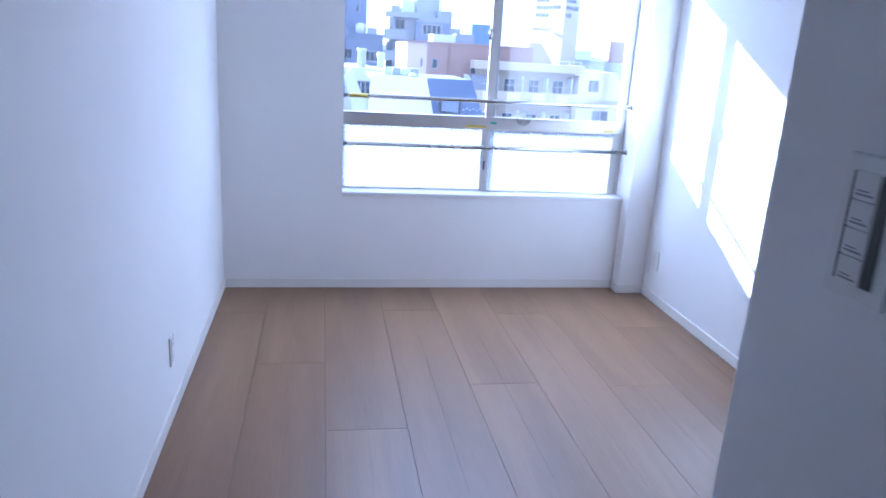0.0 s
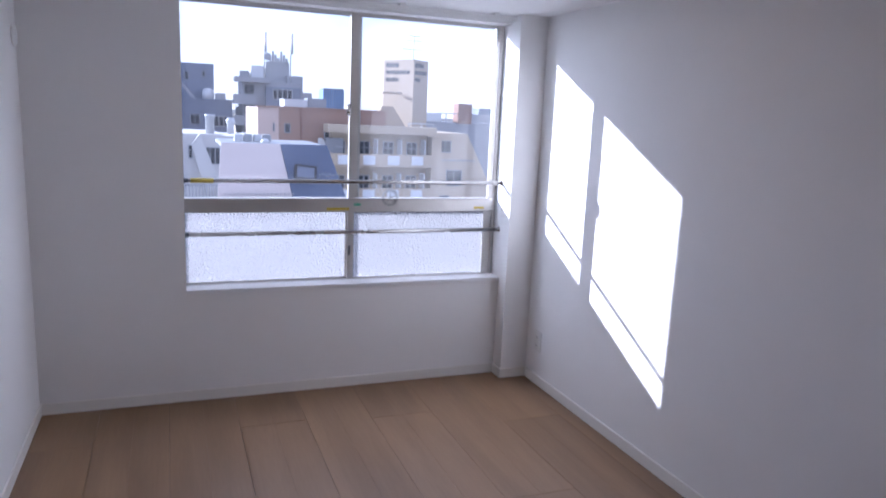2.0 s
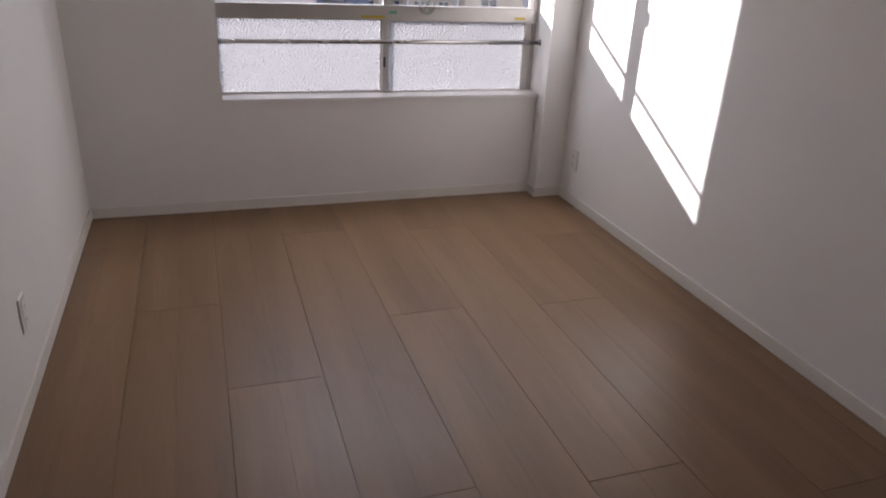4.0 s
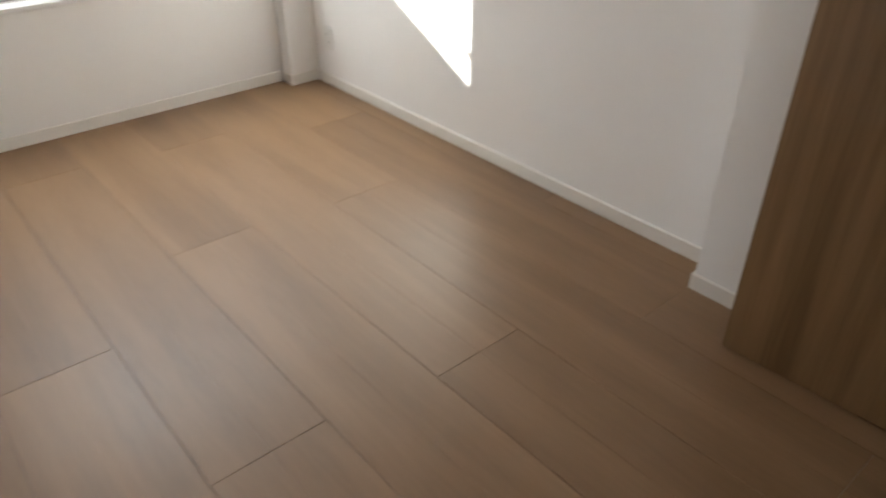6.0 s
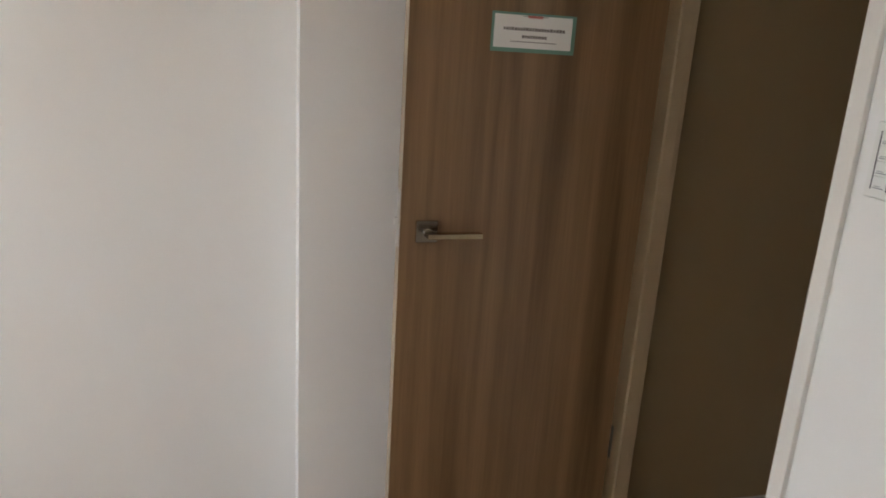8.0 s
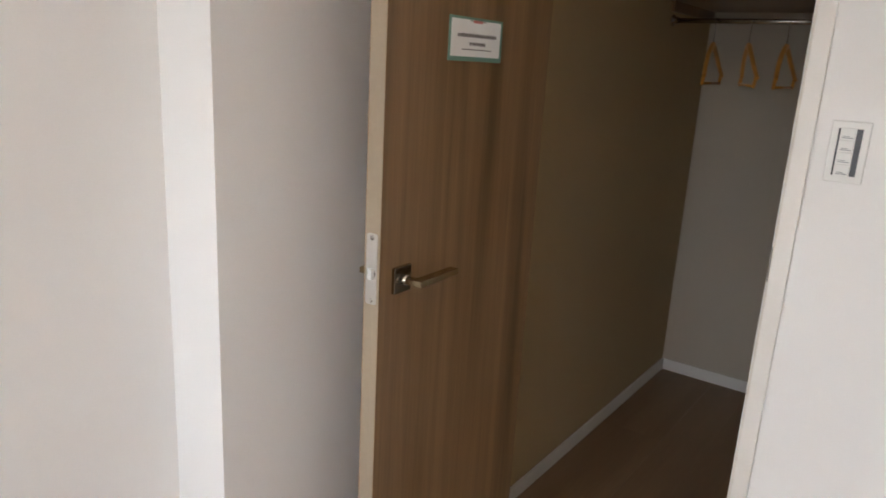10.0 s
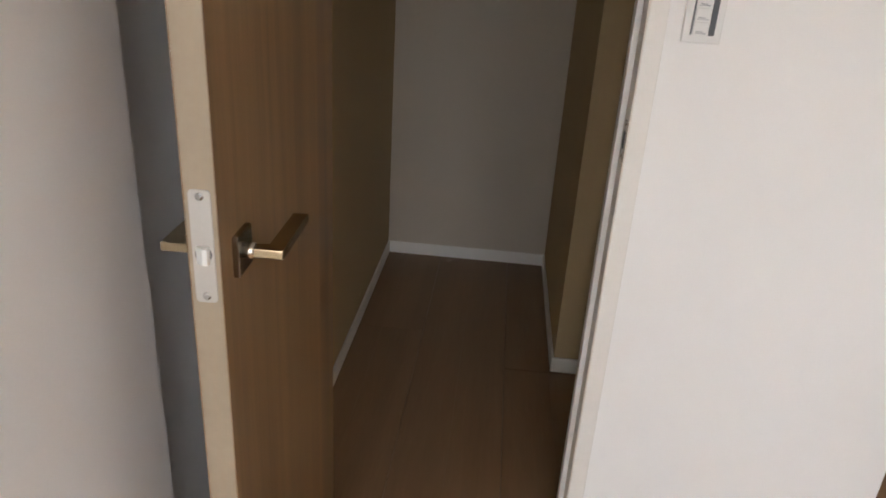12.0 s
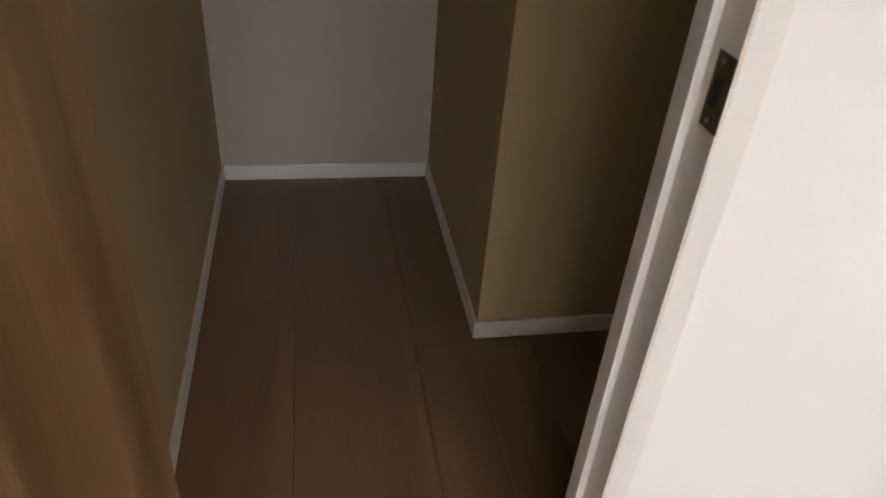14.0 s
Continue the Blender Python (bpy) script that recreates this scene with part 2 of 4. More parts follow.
def tube(bm, a, b, r, r2=None, sides=16, cap=True):
    """A round bar from a to b, added to bm."""
    a, b = Vector(a), Vector(b)
    q = (b - a).to_track_quat("Z", "Y").to_matrix()
    ring = [[], []]
    for k, (c, rad) in enumerate(((a, r), (b, r if r2 is None else r2))):
        for i in range(sides):
            w = 2 * math.pi * i / sides
            ring[k].append(bm.verts.new(c + q @ Vector((math.cos(w) * rad, math.sin(w) * rad, 0))))
    for i in range(sides):
        j = (i + 1) % sides
        f = bm.faces.new((ring[0][i], ring[0][j], ring[1][j], ring[1][i]))
        f.smooth = True
    if cap:
        bm.faces.new(ring[0][::-1])
        bm.faces.new(ring[1])
    return bm


def sweep(pts, radii, sides=12):
    """One closed skin drawn along a line of points, with a radius at each."""
    bm = bmesh.new()
    rings = []
    for i, p in enumerate(pts):
        d = (pts[min(i + 1, len(pts) - 1)] - pts[max(i - 1, 0)]).normalized()
        u = d.cross(Vector((0, 1, 0)))
        u = u.normalized() if u.length > 1e-4 else Vector((1, 0, 0))
        v = d.cross(u).normalized()
        rings.append([bm.verts.new(p + (u * math.cos(a) + v * math.sin(a)) * radii[i]) for a in (2 * math.pi * k / sides for k in range(sides))])
    for lo, hi in zip(rings, rings[1:]):
        for k in range(sides):
            bm.faces.new((lo[k], lo[(k + 1) % sides], hi[(k + 1) % sides], hi[k]))
    bm.faces.new(rings[0][::-1])
    bm.faces.new(rings[-1])
    bmesh.ops.recalc_face_normals(bm, faces=bm.faces[:])
    return bm


def hoop(bm, centre, radius, wire, steps=32, sides=6):
    """A closed wire ring that stands in the plane of x and z."""
    rings = []
    for i in range(steps):
        a = 2 * math.pi * i / steps
        out = Vector((math.cos(a), 0, math.sin(a)))
        rings.append([bm.verts.new(Vector(centre) + out * (radius + wire * math.cos(b)) + Vector((0, wire * math.sin(b), 0))) for b in (2 * math.pi * k / sides for k in range(sides))])
    for i in range(steps):
        lo, hi = rings[i], rings[(i + 1) % steps]
        for k in range(sides):
            bm.faces.new((lo[k], lo[(k + 1) % sides], hi[(k + 1) % sides], hi[k]))


def lathe(bm, profile, centre, axis="Z", sides=32):
    """A turned body from (radius, height) pairs."""
    rings = []
    for r, h in profile:
        ring = []
        for i in range(sides):
            w = 2 * math.pi * i / sides
            u, v = math.cos(w) * r, math.sin(w) * r
            p = {"Z": (u, v, h), "X": (h, u, v), "Y": (v, h, u)}[axis]
            ring.append(bm.verts.new(Vector(centre) + Vector(p)))
        rings.append(ring)
    for a, b in zip(rings, rings[1:]):
        for i in range(sides):
            j = (i + 1) % sides
            f = bm.faces.new((a[i], a[j], b[j], b[i]))
            f.smooth = True
    bm.faces.new(rings[0][::-1])
    bm.faces.new(rings[-1])
    return bm


def prism(bm, outline, axis, a, b):
    """A straight body with the given outline (pairs of the two other axes) from a to b along an axis."""
    def at(u, v, w):
        return {"X": (w, u, v), "Y": (u, w, v), "Z": (u, v, w)}[axis]
    lo = [bm.verts.new(at(u, v, a)) for u, v in outline]
    hi = [bm.verts.new(at(u, v, b)) for u, v in outline]
    k = len(outline)
    bm.faces.new(lo)
    bm.faces.new(hi[::-1])
    for i in range(k):
        j = (i + 1) % k
        bm.faces.new((lo[i], hi[i], hi[j], lo[j]))
    return bm


def rounded(cx, cz, hw, hh, rad, steps=5):
    """The outline of a rectangle with round corners."""
    out = []
    for k, (sx, sz) in enumerate(((1, 1), (-1, 1), (-1, -1), (1, -1))):
        for i in range(steps):
            a = math.pi / 2 * (k + i / (steps - 1))
            out.append((cx + sx * (hw - rad) + rad * math.cos(a), cz + sz * (hh - rad) + rad * math.sin(a)))
    return out


def mesh_object(name, bm, material):
    bmesh.ops.recalc_face_normals(bm, faces=bm.faces[:])
    me = bpy.data.meshes.new(name)
    bm.to_mesh(me)
    bm.free()
    me.materials.append(material)
    return new(name, me)


def part(name, bm, material, parent, label=""):
    ob = mesh_object(name, bm, material)
    ob.parent = parent
    ob.matrix_parent_inverse = parent.matrix_basis.inverted()
    return tagged(ob, label)


def thing(name, base, label, category, group=""):
    ob = new(name)
    ob.empty_display_size = 0.05
    ob.location = base
    return tagged(ob, label, category, group)


def structure(name, bm, material, label, category):
    return tagged(mesh_object(name, bm, material), label, category, kind="structure")


# ---- the shell ----
W, L, CZ = 2.590, 3.476, 2.075         # right wall, window wall, ceiling
OUT = 3.645                           # outer face of the window wall
XL, XP = 0.682, 2.424                  # window opening; pier side
PY = 3.370                            # front of the window pier
SZ, HZ = 0.594, 2.034                 # sill and head of the opening
BW = 0.005                            # wall with the closet door, room side
CORR = 1.012                          # corridor side wall
J1, J2 = 1.712, 2.350                 # door opening
DOOR_TOP = 1.985
WY = 3.570                            # inner face of the window frame
BACK = -0.080                         # closet side of that wall
PX, P0, P1 = 2.442, 0.49, 0.886       # pier beside the closet door: face, ends
CX0, CX1, CY, BY = 1.688, 2.438, -1.740, -0.822   # closet: narrow part, back, front of the block

structure("wall_west", box(-0.15, 0, -2.7, OUT, -0.1, CZ + 0.05), WALLPAPER, "long plain wall papered in off-white", "wall")
structure("wall_east", box(W, W + 0.15, -1.9, OUT, -0.1, CZ + 0.05), WALLPAPER, "plain off-white papered wall with sunlight on it", "wall")
structure("wall_north", boxes([(0, XL, L, WY - 0.005, -0.1, CZ + 0.05), (0, XL - 0.04, WY - 0.005, OUT, -0.1, CZ + 0.05), (XL - 0.04, XL, WY - 0.005, OUT, -0.1, SZ - 0.022), (XL - 0.04, XL, WY - 0.005, OUT, HZ, CZ + 0.05), (XP, W, L, OUT, -0.1, CZ + 0.05),
                               (XL, XP, L, OUT, -0.1, SZ - 0.022), (XL, XP, L, OUT, HZ, CZ + 0.05)]), WALLPAPER,
          "off-white papered window wall with a wide opening", "wall")
structure("pier_window", box(XP, W, PY, L + 0.0005, -0.1, CZ + 0.05), WALLPAPER, "shallow off-white papered pier beside the window", "pier")
structure("pier_door", box(PX, W, P0, P1, -0.1, CZ + 0.05), WALLPAPER, "shallow off-white papered pier beside the closet door", "pier")
structure("wall_south", boxes([(CORR, J1 - 0.03, BACK, BW, -0.1, CZ + 0.05), (J2 + 0.03, W, BACK, BW, -0.1, CZ + 0.05),
                               (J1 - 0.03, J2 + 0.03, BACK, BW, DOOR_TOP + 0.03, CZ + 0.05)]), WALLPAPER,
          "off-white papered wall around the closet doorway", "wall")
structure("wall_corridor", box(CORR, CORR + 0.1, -2.7, BACK, -0.1, CZ + 0.05), WALLPAPER, "off-white papered corridor side wall", "wall")
structure("wall_corridor_end", box(0, CORR, -2.85, -2.7, -0.1, CZ + 0.05), WALLPAPER, "plain wall closing the corridor", "wall")
structure("wall_closet_back", box(CX0, W, CY - 0.15, CY, -0.1, CZ + 0.05), CLOSET_PAPER, "greige papered back wall of the closet", "wall")
structure("wall_closet_block", box(CORR + 0.1, CX0, CY - 0.15, BY, -0.1, CZ + 0.05), CLOSET_TAN, "tan papered block that narrows the closet", "wall")
structure("wall_closet_side", box(CX1, W - 0.0005, CY, BACK, -0.1, CZ + 0.04), CLOSET_TAN, "tan papered side wall of the closet", "wall")
structure("ceiling", box(-0.15, W + 0.15, -2.85, OUT, CZ, CZ + 0.15), CEILING, "flat off-white papered ceiling", "ceiling")


def skirting(rows):
    root = tagged(new("baseboard"), "low white baseboard along the walls", "baseboard", kind="structure")
    for x0, x1, y0, y1 in rows:
        bm = box(x0, x1, y0, y1, 0.0, 0.057, 0.0025)
        part("board", bm, TRIM, root)
    return root


T = 0.009
skirting([(0, T, -2.69, L), (T, XP - T, L - T, L), (XP - T, XP, PY - T, L), (XP, W, PY - T, PY), (W - T, W, P1 + T, PY - T),
          (PX - T, W, P1, P1 + T), (PX - T, PX, P0, P1), (CORR + 0.0, J1 - 0.065, BW, BW + T), (CORR - T, CORR, -2.69, BW + T),
          (CX1 - T, CX1, CY, BACK), (CX0, CX1 - T, CY, CY + T), (CX0, CX0 + T, CY + T, BY + T),
          (CORR + 0.1, CX0, BY, BY + T), (CORR + 0.1, J1 - 0.03, BACK - T, BACK)])

# window sill board
sill = tagged(new("trim_sill"), "white board sill under the window", "window sill", kind="structure")
part("board", box(XL + 0.001, XP - 0.001, L - 0.012, WY, SZ - 0.02, SZ, 0.003), SILL, sill)


# ---- the window ----
def window():
    root = tagged(new("window_1"), "aluminium sliding window, clear above and pebbled glass below", "window", kind="structure")
    y0, y1 = WY, WY + 0.065
    x0, x1 = XL - 0.039, XP - 0.001
    part("outer_frame", boxes([(x0, x0 + 0.022, y0, y1, SZ, HZ - 0.001), (x1 - 0.022, x1, y0, y1, SZ, HZ - 0.001),
                               (x0 + 0.022, x1 - 0.022, y0, y1, HZ - 0.012, HZ - 0.001), (x0 + 0.022, x1 - 0.022, y0, y1, SZ - 0.02, SZ)], 0.002), ALU, root)
    tr = part("transom", boxes([(x0 + 0.022, x1 - 0.022, y0 - 0.012, y1, 0.976, 1.044), (x0 + 0.022, x1 - 0.022, y0 - 0.016, y0, 1.042, 1.051)], 0.002), ALU, root)
    mid = 1.558

    def sash(name, xa, xb, ya, z0, z1, glass, stile_a, stile_b, rail):
        s = part(name, boxes([(xa, xa + stile_a, ya, ya + 0.026, z0, z1), (xb - stile_b, xb, ya, ya + 0.026, z0, z1),
                              (xa + stile_a, xb - stile_b, ya, ya + 0.026, z0, z0 + rail), (xa + stile_a, xb - stile_b, ya, ya + 0.026, z1 - rail * 0.6, z1)], 0.0015), ALU, root)
        p = part("pane", box(xa + stile_a - 0.004, xb - stile_b + 0.004, ya + 0.011, ya + 0.015, z0 + rail - 0.004, z1 - rail * 0.6 + 0.004), glass, s)
        p.visible_shadow = glass == PEBBLE
        return s
    up_l = sash("sash", x0 + 0.022, mid + 0.042, WY + 0.035, 1.039, HZ - 0.0125, GLASS_L, 0.02, 0.060, 0.010)
    up_r = sash("sash", mid - 0.026, x1 - 0.022, WY + 0.003, 1.040, HZ - 0.0125, GLASS_R, 0.046, 0.026, 0.012)
    lo_l = sash("sash", x0 + 0.022, mid - 0.01, WY + 0.034, SZ + 0.001, 0.975, PEBBLE, 0.02, 0.022, 0.005)
    lo_r = sash("sash", mid - 0.026, x1 - 0.022, WY + 0.006, SZ + 0.001, 0.975, PEBBLE, 0.034, 0.044, 0.006)
    part("crescent_lock", tube(box(mid - 0.036, mid - 0.020, WY - 0.011, WY + 0.004, 1.495, 1.560, 0.003), (mid - 0.033, WY - 0.005, 1.50), (mid - 0.033, WY - 0.005, 1.555), 0.011), STEEL, up_r, "steel crescent lock")
    part("finger_pull", box(mid - 0.022, mid - 0.010, WY + 0.001, WY + 0.007, 0.73, 0.785, 0.002), GREY_PLASTIC, lo_r)
    for xa, xb, z, m in ((1.41, 1.535, 0.986, YELLOW), (1.56, 1.60, 1.010, GREEN_TAPE), (2.28, 2.345, 0.988, YELLOW)):
        part("sticker", box(xa, xb, WY - 0.0135, WY - 0.0115, z, z + 0.014), m, tr)
    # round guard emblem fixed to the transom
    bm = bmesh.new()
    for r in (0.045, 0.037):
        hoop(bm, (1.765, WY - 0.018, 1.056), r, 0.0026)
    for i in range(5):
        a = 2 * math.pi * i / 5 + 0.3
        tube(bm, (1.765, WY - 0.018, 1.056), (1.765 + 0.033 * math.cos(a), WY - 0.018, 1.056 + 0.033 * math.sin(a)), 0.0022, sides=6)
    part("emblem", bm, WIRE, tr, "round wire emblem")


window()


def guard_rail(z):
    root = thing("guard_rail", (1.55, 3.498, z), "slim steel safety rail across the window", "rail", "window safety rails")
    part("bar", tube(bmesh.new(), (XL + 0.006, 3.498, z), (XP - 0.006, 3.498, z), 0.0115), STEEL, root)
    for x, s in ((XL + 0.001, 1), (XP - 0.001, -1)):
        bm = lathe(bmesh.new(), [(0.017, 0), (0.017, 0.003 * s), (0.012, 0.006 * s), (0.0115, 0.02 * s)], (x, 3.498, z), "X", 20)
        part("flange", bm, STEEL if s < 0 else GREY_PLASTIC, root)
    return root


top_rail = guard_rail(1.148)
guard_rail(0.874)
part("yellow_label", tube(bmesh.new(), (XL + 0.032, 3.498, 1.148), (XL + 0.14, 3.498, 1.148), 0.0122), YELLOW, top_rail)


def curtain_rail():
    root = thing("curtain_rail", (1.45, L - 0.05, CZ), "white double curtain rail under the ceiling", "curtain rail")
    for y in (L - 0.075, L - 0.03):
        part("track", boxes([(0.50, 2.405, y - 0.008, y + 0.008, CZ - 0.030, CZ - 0.014), (0.50, 2.405, y - 0.0035, y + 0.0035, CZ - 0.034, CZ - 0.0302)], 0.0015), WHITE_PLASTIC, root)
        for x in (0.492, 2.405):
            part("end_cap", box(x, x + 0.008, y - 0.010, y + 0.010, CZ - 0.036, CZ - 0.012, 0.002), WHITE_PLASTIC, root)
    for x in (0.62, 1.18, 1.74, 2.27):
        part("bracket", boxes([(x, x + 0.03, L - 0.088, L - 0.015, CZ - 0.014, CZ)], 0.002), WHITE_PLASTIC, root)


curtain_rail()


# ---- closet door ----
DX, DY = 2.256, 0.666                 # latch corner of the open leaf


def door_frame():
    root = tagged(new("door_frame"), "cream closet door frame with a steel strike plate", "door frame", kind="structure")
    f = BW + 0.012
    for nm, a, b in (("jamb", J1 - 0.026, J1), ("jamb", J2, J2 + 0.026)):
        # strike jamb takes the lit colour, hinge jamb the shaded one
        j = part(nm, box(a, b, BACK - 0.006, f - 0.0015, 0, DOOR_TOP + 0.026, 0.0015), JAMB_LIT if b == J1 else JAMB_SHADED, root)
        s = 1 if b == J1 else -1
        e = b if s > 0 else a
        part("stop", box(min(e, e + 0.012 * s), max(e, e + 0.012 * s), -0.066, -0.034, 0, DOOR_TOP, 0.0015), TRIM if s > 0 else JAMB_SHADED, j)
    part("head", box(J1, J2, BACK - 0.006, f - 0.0015, DOOR_TOP, DOOR_TOP + 0.026, 0.0015), JAMB_SHADED, root)
    # hinge-side casing coloured for the warm shade it stands in
    part("casing", box(J2 + 0.003, J2 + 0.038, BW, f, 0, DOOR_TOP + 0.002, 0.002), JAMB_SHADED, root)
    part("casing", boxes([(J1 - 0.038, J1 - 0.003, BW, f, 0, DOOR_TOP + 0.036), (J2 + 0.003, J2 + 0.038, BW, f, DOOR_TOP + 0.003, DOOR_TOP + 0.036),
                          (J1 - 0.003, J2 + 0.003, BW, f, DOOR_TOP + 0.003, DOOR_TOP + 0.036)], 0.002), TRIM, root)
    sp = part("strike_plate", boxes([(J1, J1 + 0.0015, -0.018, 0.0165, 1.016, 1.094)], 0.0006), DARK_NICKEL, root, "dull steel strike plate")
    part("bolt_hole", box(J1 + 0.0013, J1 + 0.0024, -0.012, 0.002, 1.040, 1.072), SLOT, sp)
    for z in (1.024, 1.086):
        part("screw", lathe(bmesh.new(), [(0.0035, 0), (0.003, 0.001), (0.0015, 0.0014)], (J1 + 0.0013, -0.004, z), "X", 10), NICKEL, sp)


door_frame()


def lever(root, x, s, y, z):
    """Square rose, neck and flat lever on one face of the door."""
    # rose and grip carry their reflections as colour; the neck is plain nickel
    h = part("handle", box(min(x, x + s * 0.008), max(x, x + s * 0.008), y - 0.026, y + 0.026, z - 0.026, z + 0.026, 0.0012), DARK_NICKEL, root, "satin nickel lever handle")
    part("neck", lathe(bmesh.new(), [(0.0105, 0), (0.0105, s * 0.0115), (0.009, s * 0.0122)], (x + s * 0.008, y, z), "X", 24), NICKEL, h)
    plan = [(x + s * 0.019, y - 0.009), (x + s * 0.019, y + 0.009), (x + s * 0.057, y + 0.009), (x + s * 0.057, y - 0.122), (x + s * 0.036, y - 0.122), (x + s * 0.036, y - 0.009)]
    bm = prism(bmesh.new(), plan, "Z", z - 0.006, z + 0.006)
    bmesh.ops.bevel(bm, geom=bm.edges[:], offset=0.0012, segments=2, affect="EDGES", profile=0.6)
    part("grip", bm, GRIP_NICKEL, h)


def closet_door():
    x0, x1, y0, y1 = DX, DX + 0.038, 0.040, DY
    root = thing("closet_door", (x0, y0, 0), "brown wood-grain closet door standing open", "door")
    leaf = part("leaf", boxes([(x0, x0 + 0.0014, y0, y1, 0.006, DOOR_TOP - 0.004), (x1 - 0.0014, x1, y0, y1, 0.006, DOOR_TOP - 0.004)], 0.0003), DOOR_WOOD, root)
    part("edge_band", box(x0 + 0.00145, x1 - 0.00145, y0 + 0.0004, y1 - 0.0002, 0.0065, DOOR_TOP - 0.0045), DOOR_EDGE, root, "light beige edge band")
    lever(root, x0, -1, 0.603, 1.028)
    lever(root, x1, 1, 0.603, 1.028)
    xm = (x0 + x1) / 2
    lp = part("latch_plate", prism(bmesh.new(), rounded(xm, 1.0560, 0.0125, 0.0690, 0.005), "Y", y1 - 0.002, y1 + 0.0016), PLATE_STEEL, root, "satin steel latch plate")
    part("latch_recess", lathe(bmesh.new(), [(0.0098, 0), (0.0098, 0.0006)], (xm, y1 + 0.0015, 1.048), "Y", 24), SLOT, lp)
    part("latch_bolt", prism(bmesh.new(), [(xm - 0.0075, y1 + 0.001), (xm + 0.0075, y1 + 0.001), (xm + 0.0075, y1 + 0.004), (xm - 0.002, y1 + 0.011), (xm - 0.0075, y1 + 0.011)], "Z", 1.038, 1.058), WHITE_PLASTIC, lp, "white latch bolt")
    for z in (0.995, 1.117):
        sc = part("screw", lathe(bmesh.new(), [(0.005, 0), (0.0045, 0.0008), (0.002, 0.0012)], (xm, y1 + 0.0015, z), "Y", 14), STEEL, lp)
    for z in (0.385, 1.80):
        hg = part("hinge", boxes([(x1 - 0.001, x1 + 0.012, y0 - 0.032, y0 - 0.030, z - 0.05, z + 0.05)], 0.0005), PLATE_STEEL, root, "dull metal hinge")
        part("knuckle", tube(bmesh.new(), (x1 + 0.010, y0 - 0.023, z - 0.052), (x1 + 0.010, y0 - 0.023, z + 0.052), 0.006), PLATE_STEEL, hg)
        part("leaf_plate", boxes([(x1 + 0.0005, x1 + 0.0025, y0 - 0.023, y0 + 0.03, z - 0.05, z + 0.05)], 0.0005), PLATE_STEEL, hg)
    root.matrix_basis = SWING @ Matrix.Translation((x0, y0, 0))


# the leaf stands two degrees short of square to its wall
SWING = Matrix.Translation((DX, DY, 0)) @ pose(0, 0, 0, 0, 0, 2.1) @ Matrix.Translation((-DX, -DY, 0))
closet_door()


def notice():
    y0, y1, z0, z1 = 0.275, 0.479, 1.4425, 1.5275
    x = DX
    root = thing("notice_sign", (x, y0, z0), "white paper notice in a green-edged sleeve on the door", "sign")
    part("sleeve", box(x - 0.0022, x - 0.0002, y0, y1, z0, z1, 0.0005), GREEN_CARD, root, "green-edged clear sleeve")
    pp = part("paper", box(x - 0.003, x - 0.0021, y0 + 0.010, y1 - 0.006, z0 + 0.009, z1 - 0.005), PAPER, root)
    ym = (y0 + y1) / 2
    part("red_bar", box(x - 0.0036, x - 0.0029, ym - 0.018, ym + 0.018, z1 - 0.0105, z1 - 0.0052), RED_INK, pp)
    rnd = random.Random(4)
    for zc, hh, half in ((1.4930, 0.0075, 0.074), (1.4770, 0.0075, 0.029), (1.4655, 0.0020, 0.056), (1.5205, 0.0016, 0.03)):
        y = ym + half
        bm = bmesh.new()
        while y > ym - half:
            w = hh * rnd.uniform(0.5, 0.9)
            slab(bm, x - 0.0035, x - 0.0029, y - w, y, zc - hh / 2, zc + hh / 2 * rnd.uniform(0.6, 1.0))
            y -= w + hh * 0.22
        part("text_line", bm, INK, pp)
    root.matrix_basis = SWING @ Matrix.Translation((x, y0, z0))


notice()


# ---- switches and outlets ----
def plate(name, label, m, w, h, rockers, strip, group=""):
    """A wall plate facing -y at the pose m, built flat on its wall."""
    root = thing(name, (0, 0, 0), label, "light switch" if strip else "power outlet", group)
    part("cover", box(-w / 2, w / 2, -0.007, 0, -h / 2, h / 2, 0.003, 3), WHITE_PLASTIC, root)
    iw, ih = w * 0.64, h * 0.78
    part("inner_frame", box(-iw / 2, iw / 2, -0.0085, -0.006, -ih / 2, ih / 2, 0.001), WHITE_PLASTIC, root)
    rh = ih / rockers
    for i in range(rockers):
        z = -ih / 2 + rh * (i + 0.5)
        a, b = (-iw / 2 + (0.005 if strip else 0.001), iw / 2 - (0.012 if strip else 0.001))
        r = part("rocker" if strip else "socket", box(a, b, -0.0115 if strip else -0.0095, -0.008, z - rh / 2 + 0.0005, z + rh / 2 - 0.0005, 0.001), WHITE_PLASTIC, root)
        if strip:
            part("mark", boxes([(a + 0.004, b - 0.004, -0.0119, -0.0113, z - rh * 0.34, z - rh * 0.27), (a + 0.005, b - 0.010, -0.0119, -0.0113, z - rh * 0.20, z - rh * 0.15)]), MID_PLASTIC, r)
        else:
            for dx in (-0.006, 0.006):
                part("slot", box(dx - 0.001, dx + 0.001, -0.0099, -0.0093, z - 0.004, z + 0.004), SLOT, r)
    if strip:
        part("edge_line", box(-iw / 2 + 0.001, -iw / 2 + 0.0042, -0.0100, -0.008, -ih / 2 + 0.001, ih / 2 - 0.001, 0.0006), GREY_PLASTIC, root, "thin dark grey line")
        part("name_strip", box(iw / 2 - 0.0115, iw / 2 - 0.001, -0.0105, -0.008, -ih / 2 + 0.001, ih / 2 - 0.001, 0.0008), GREY_PLASTIC, root, "dark grey name strip")
    root.matrix_basis = m
    return root


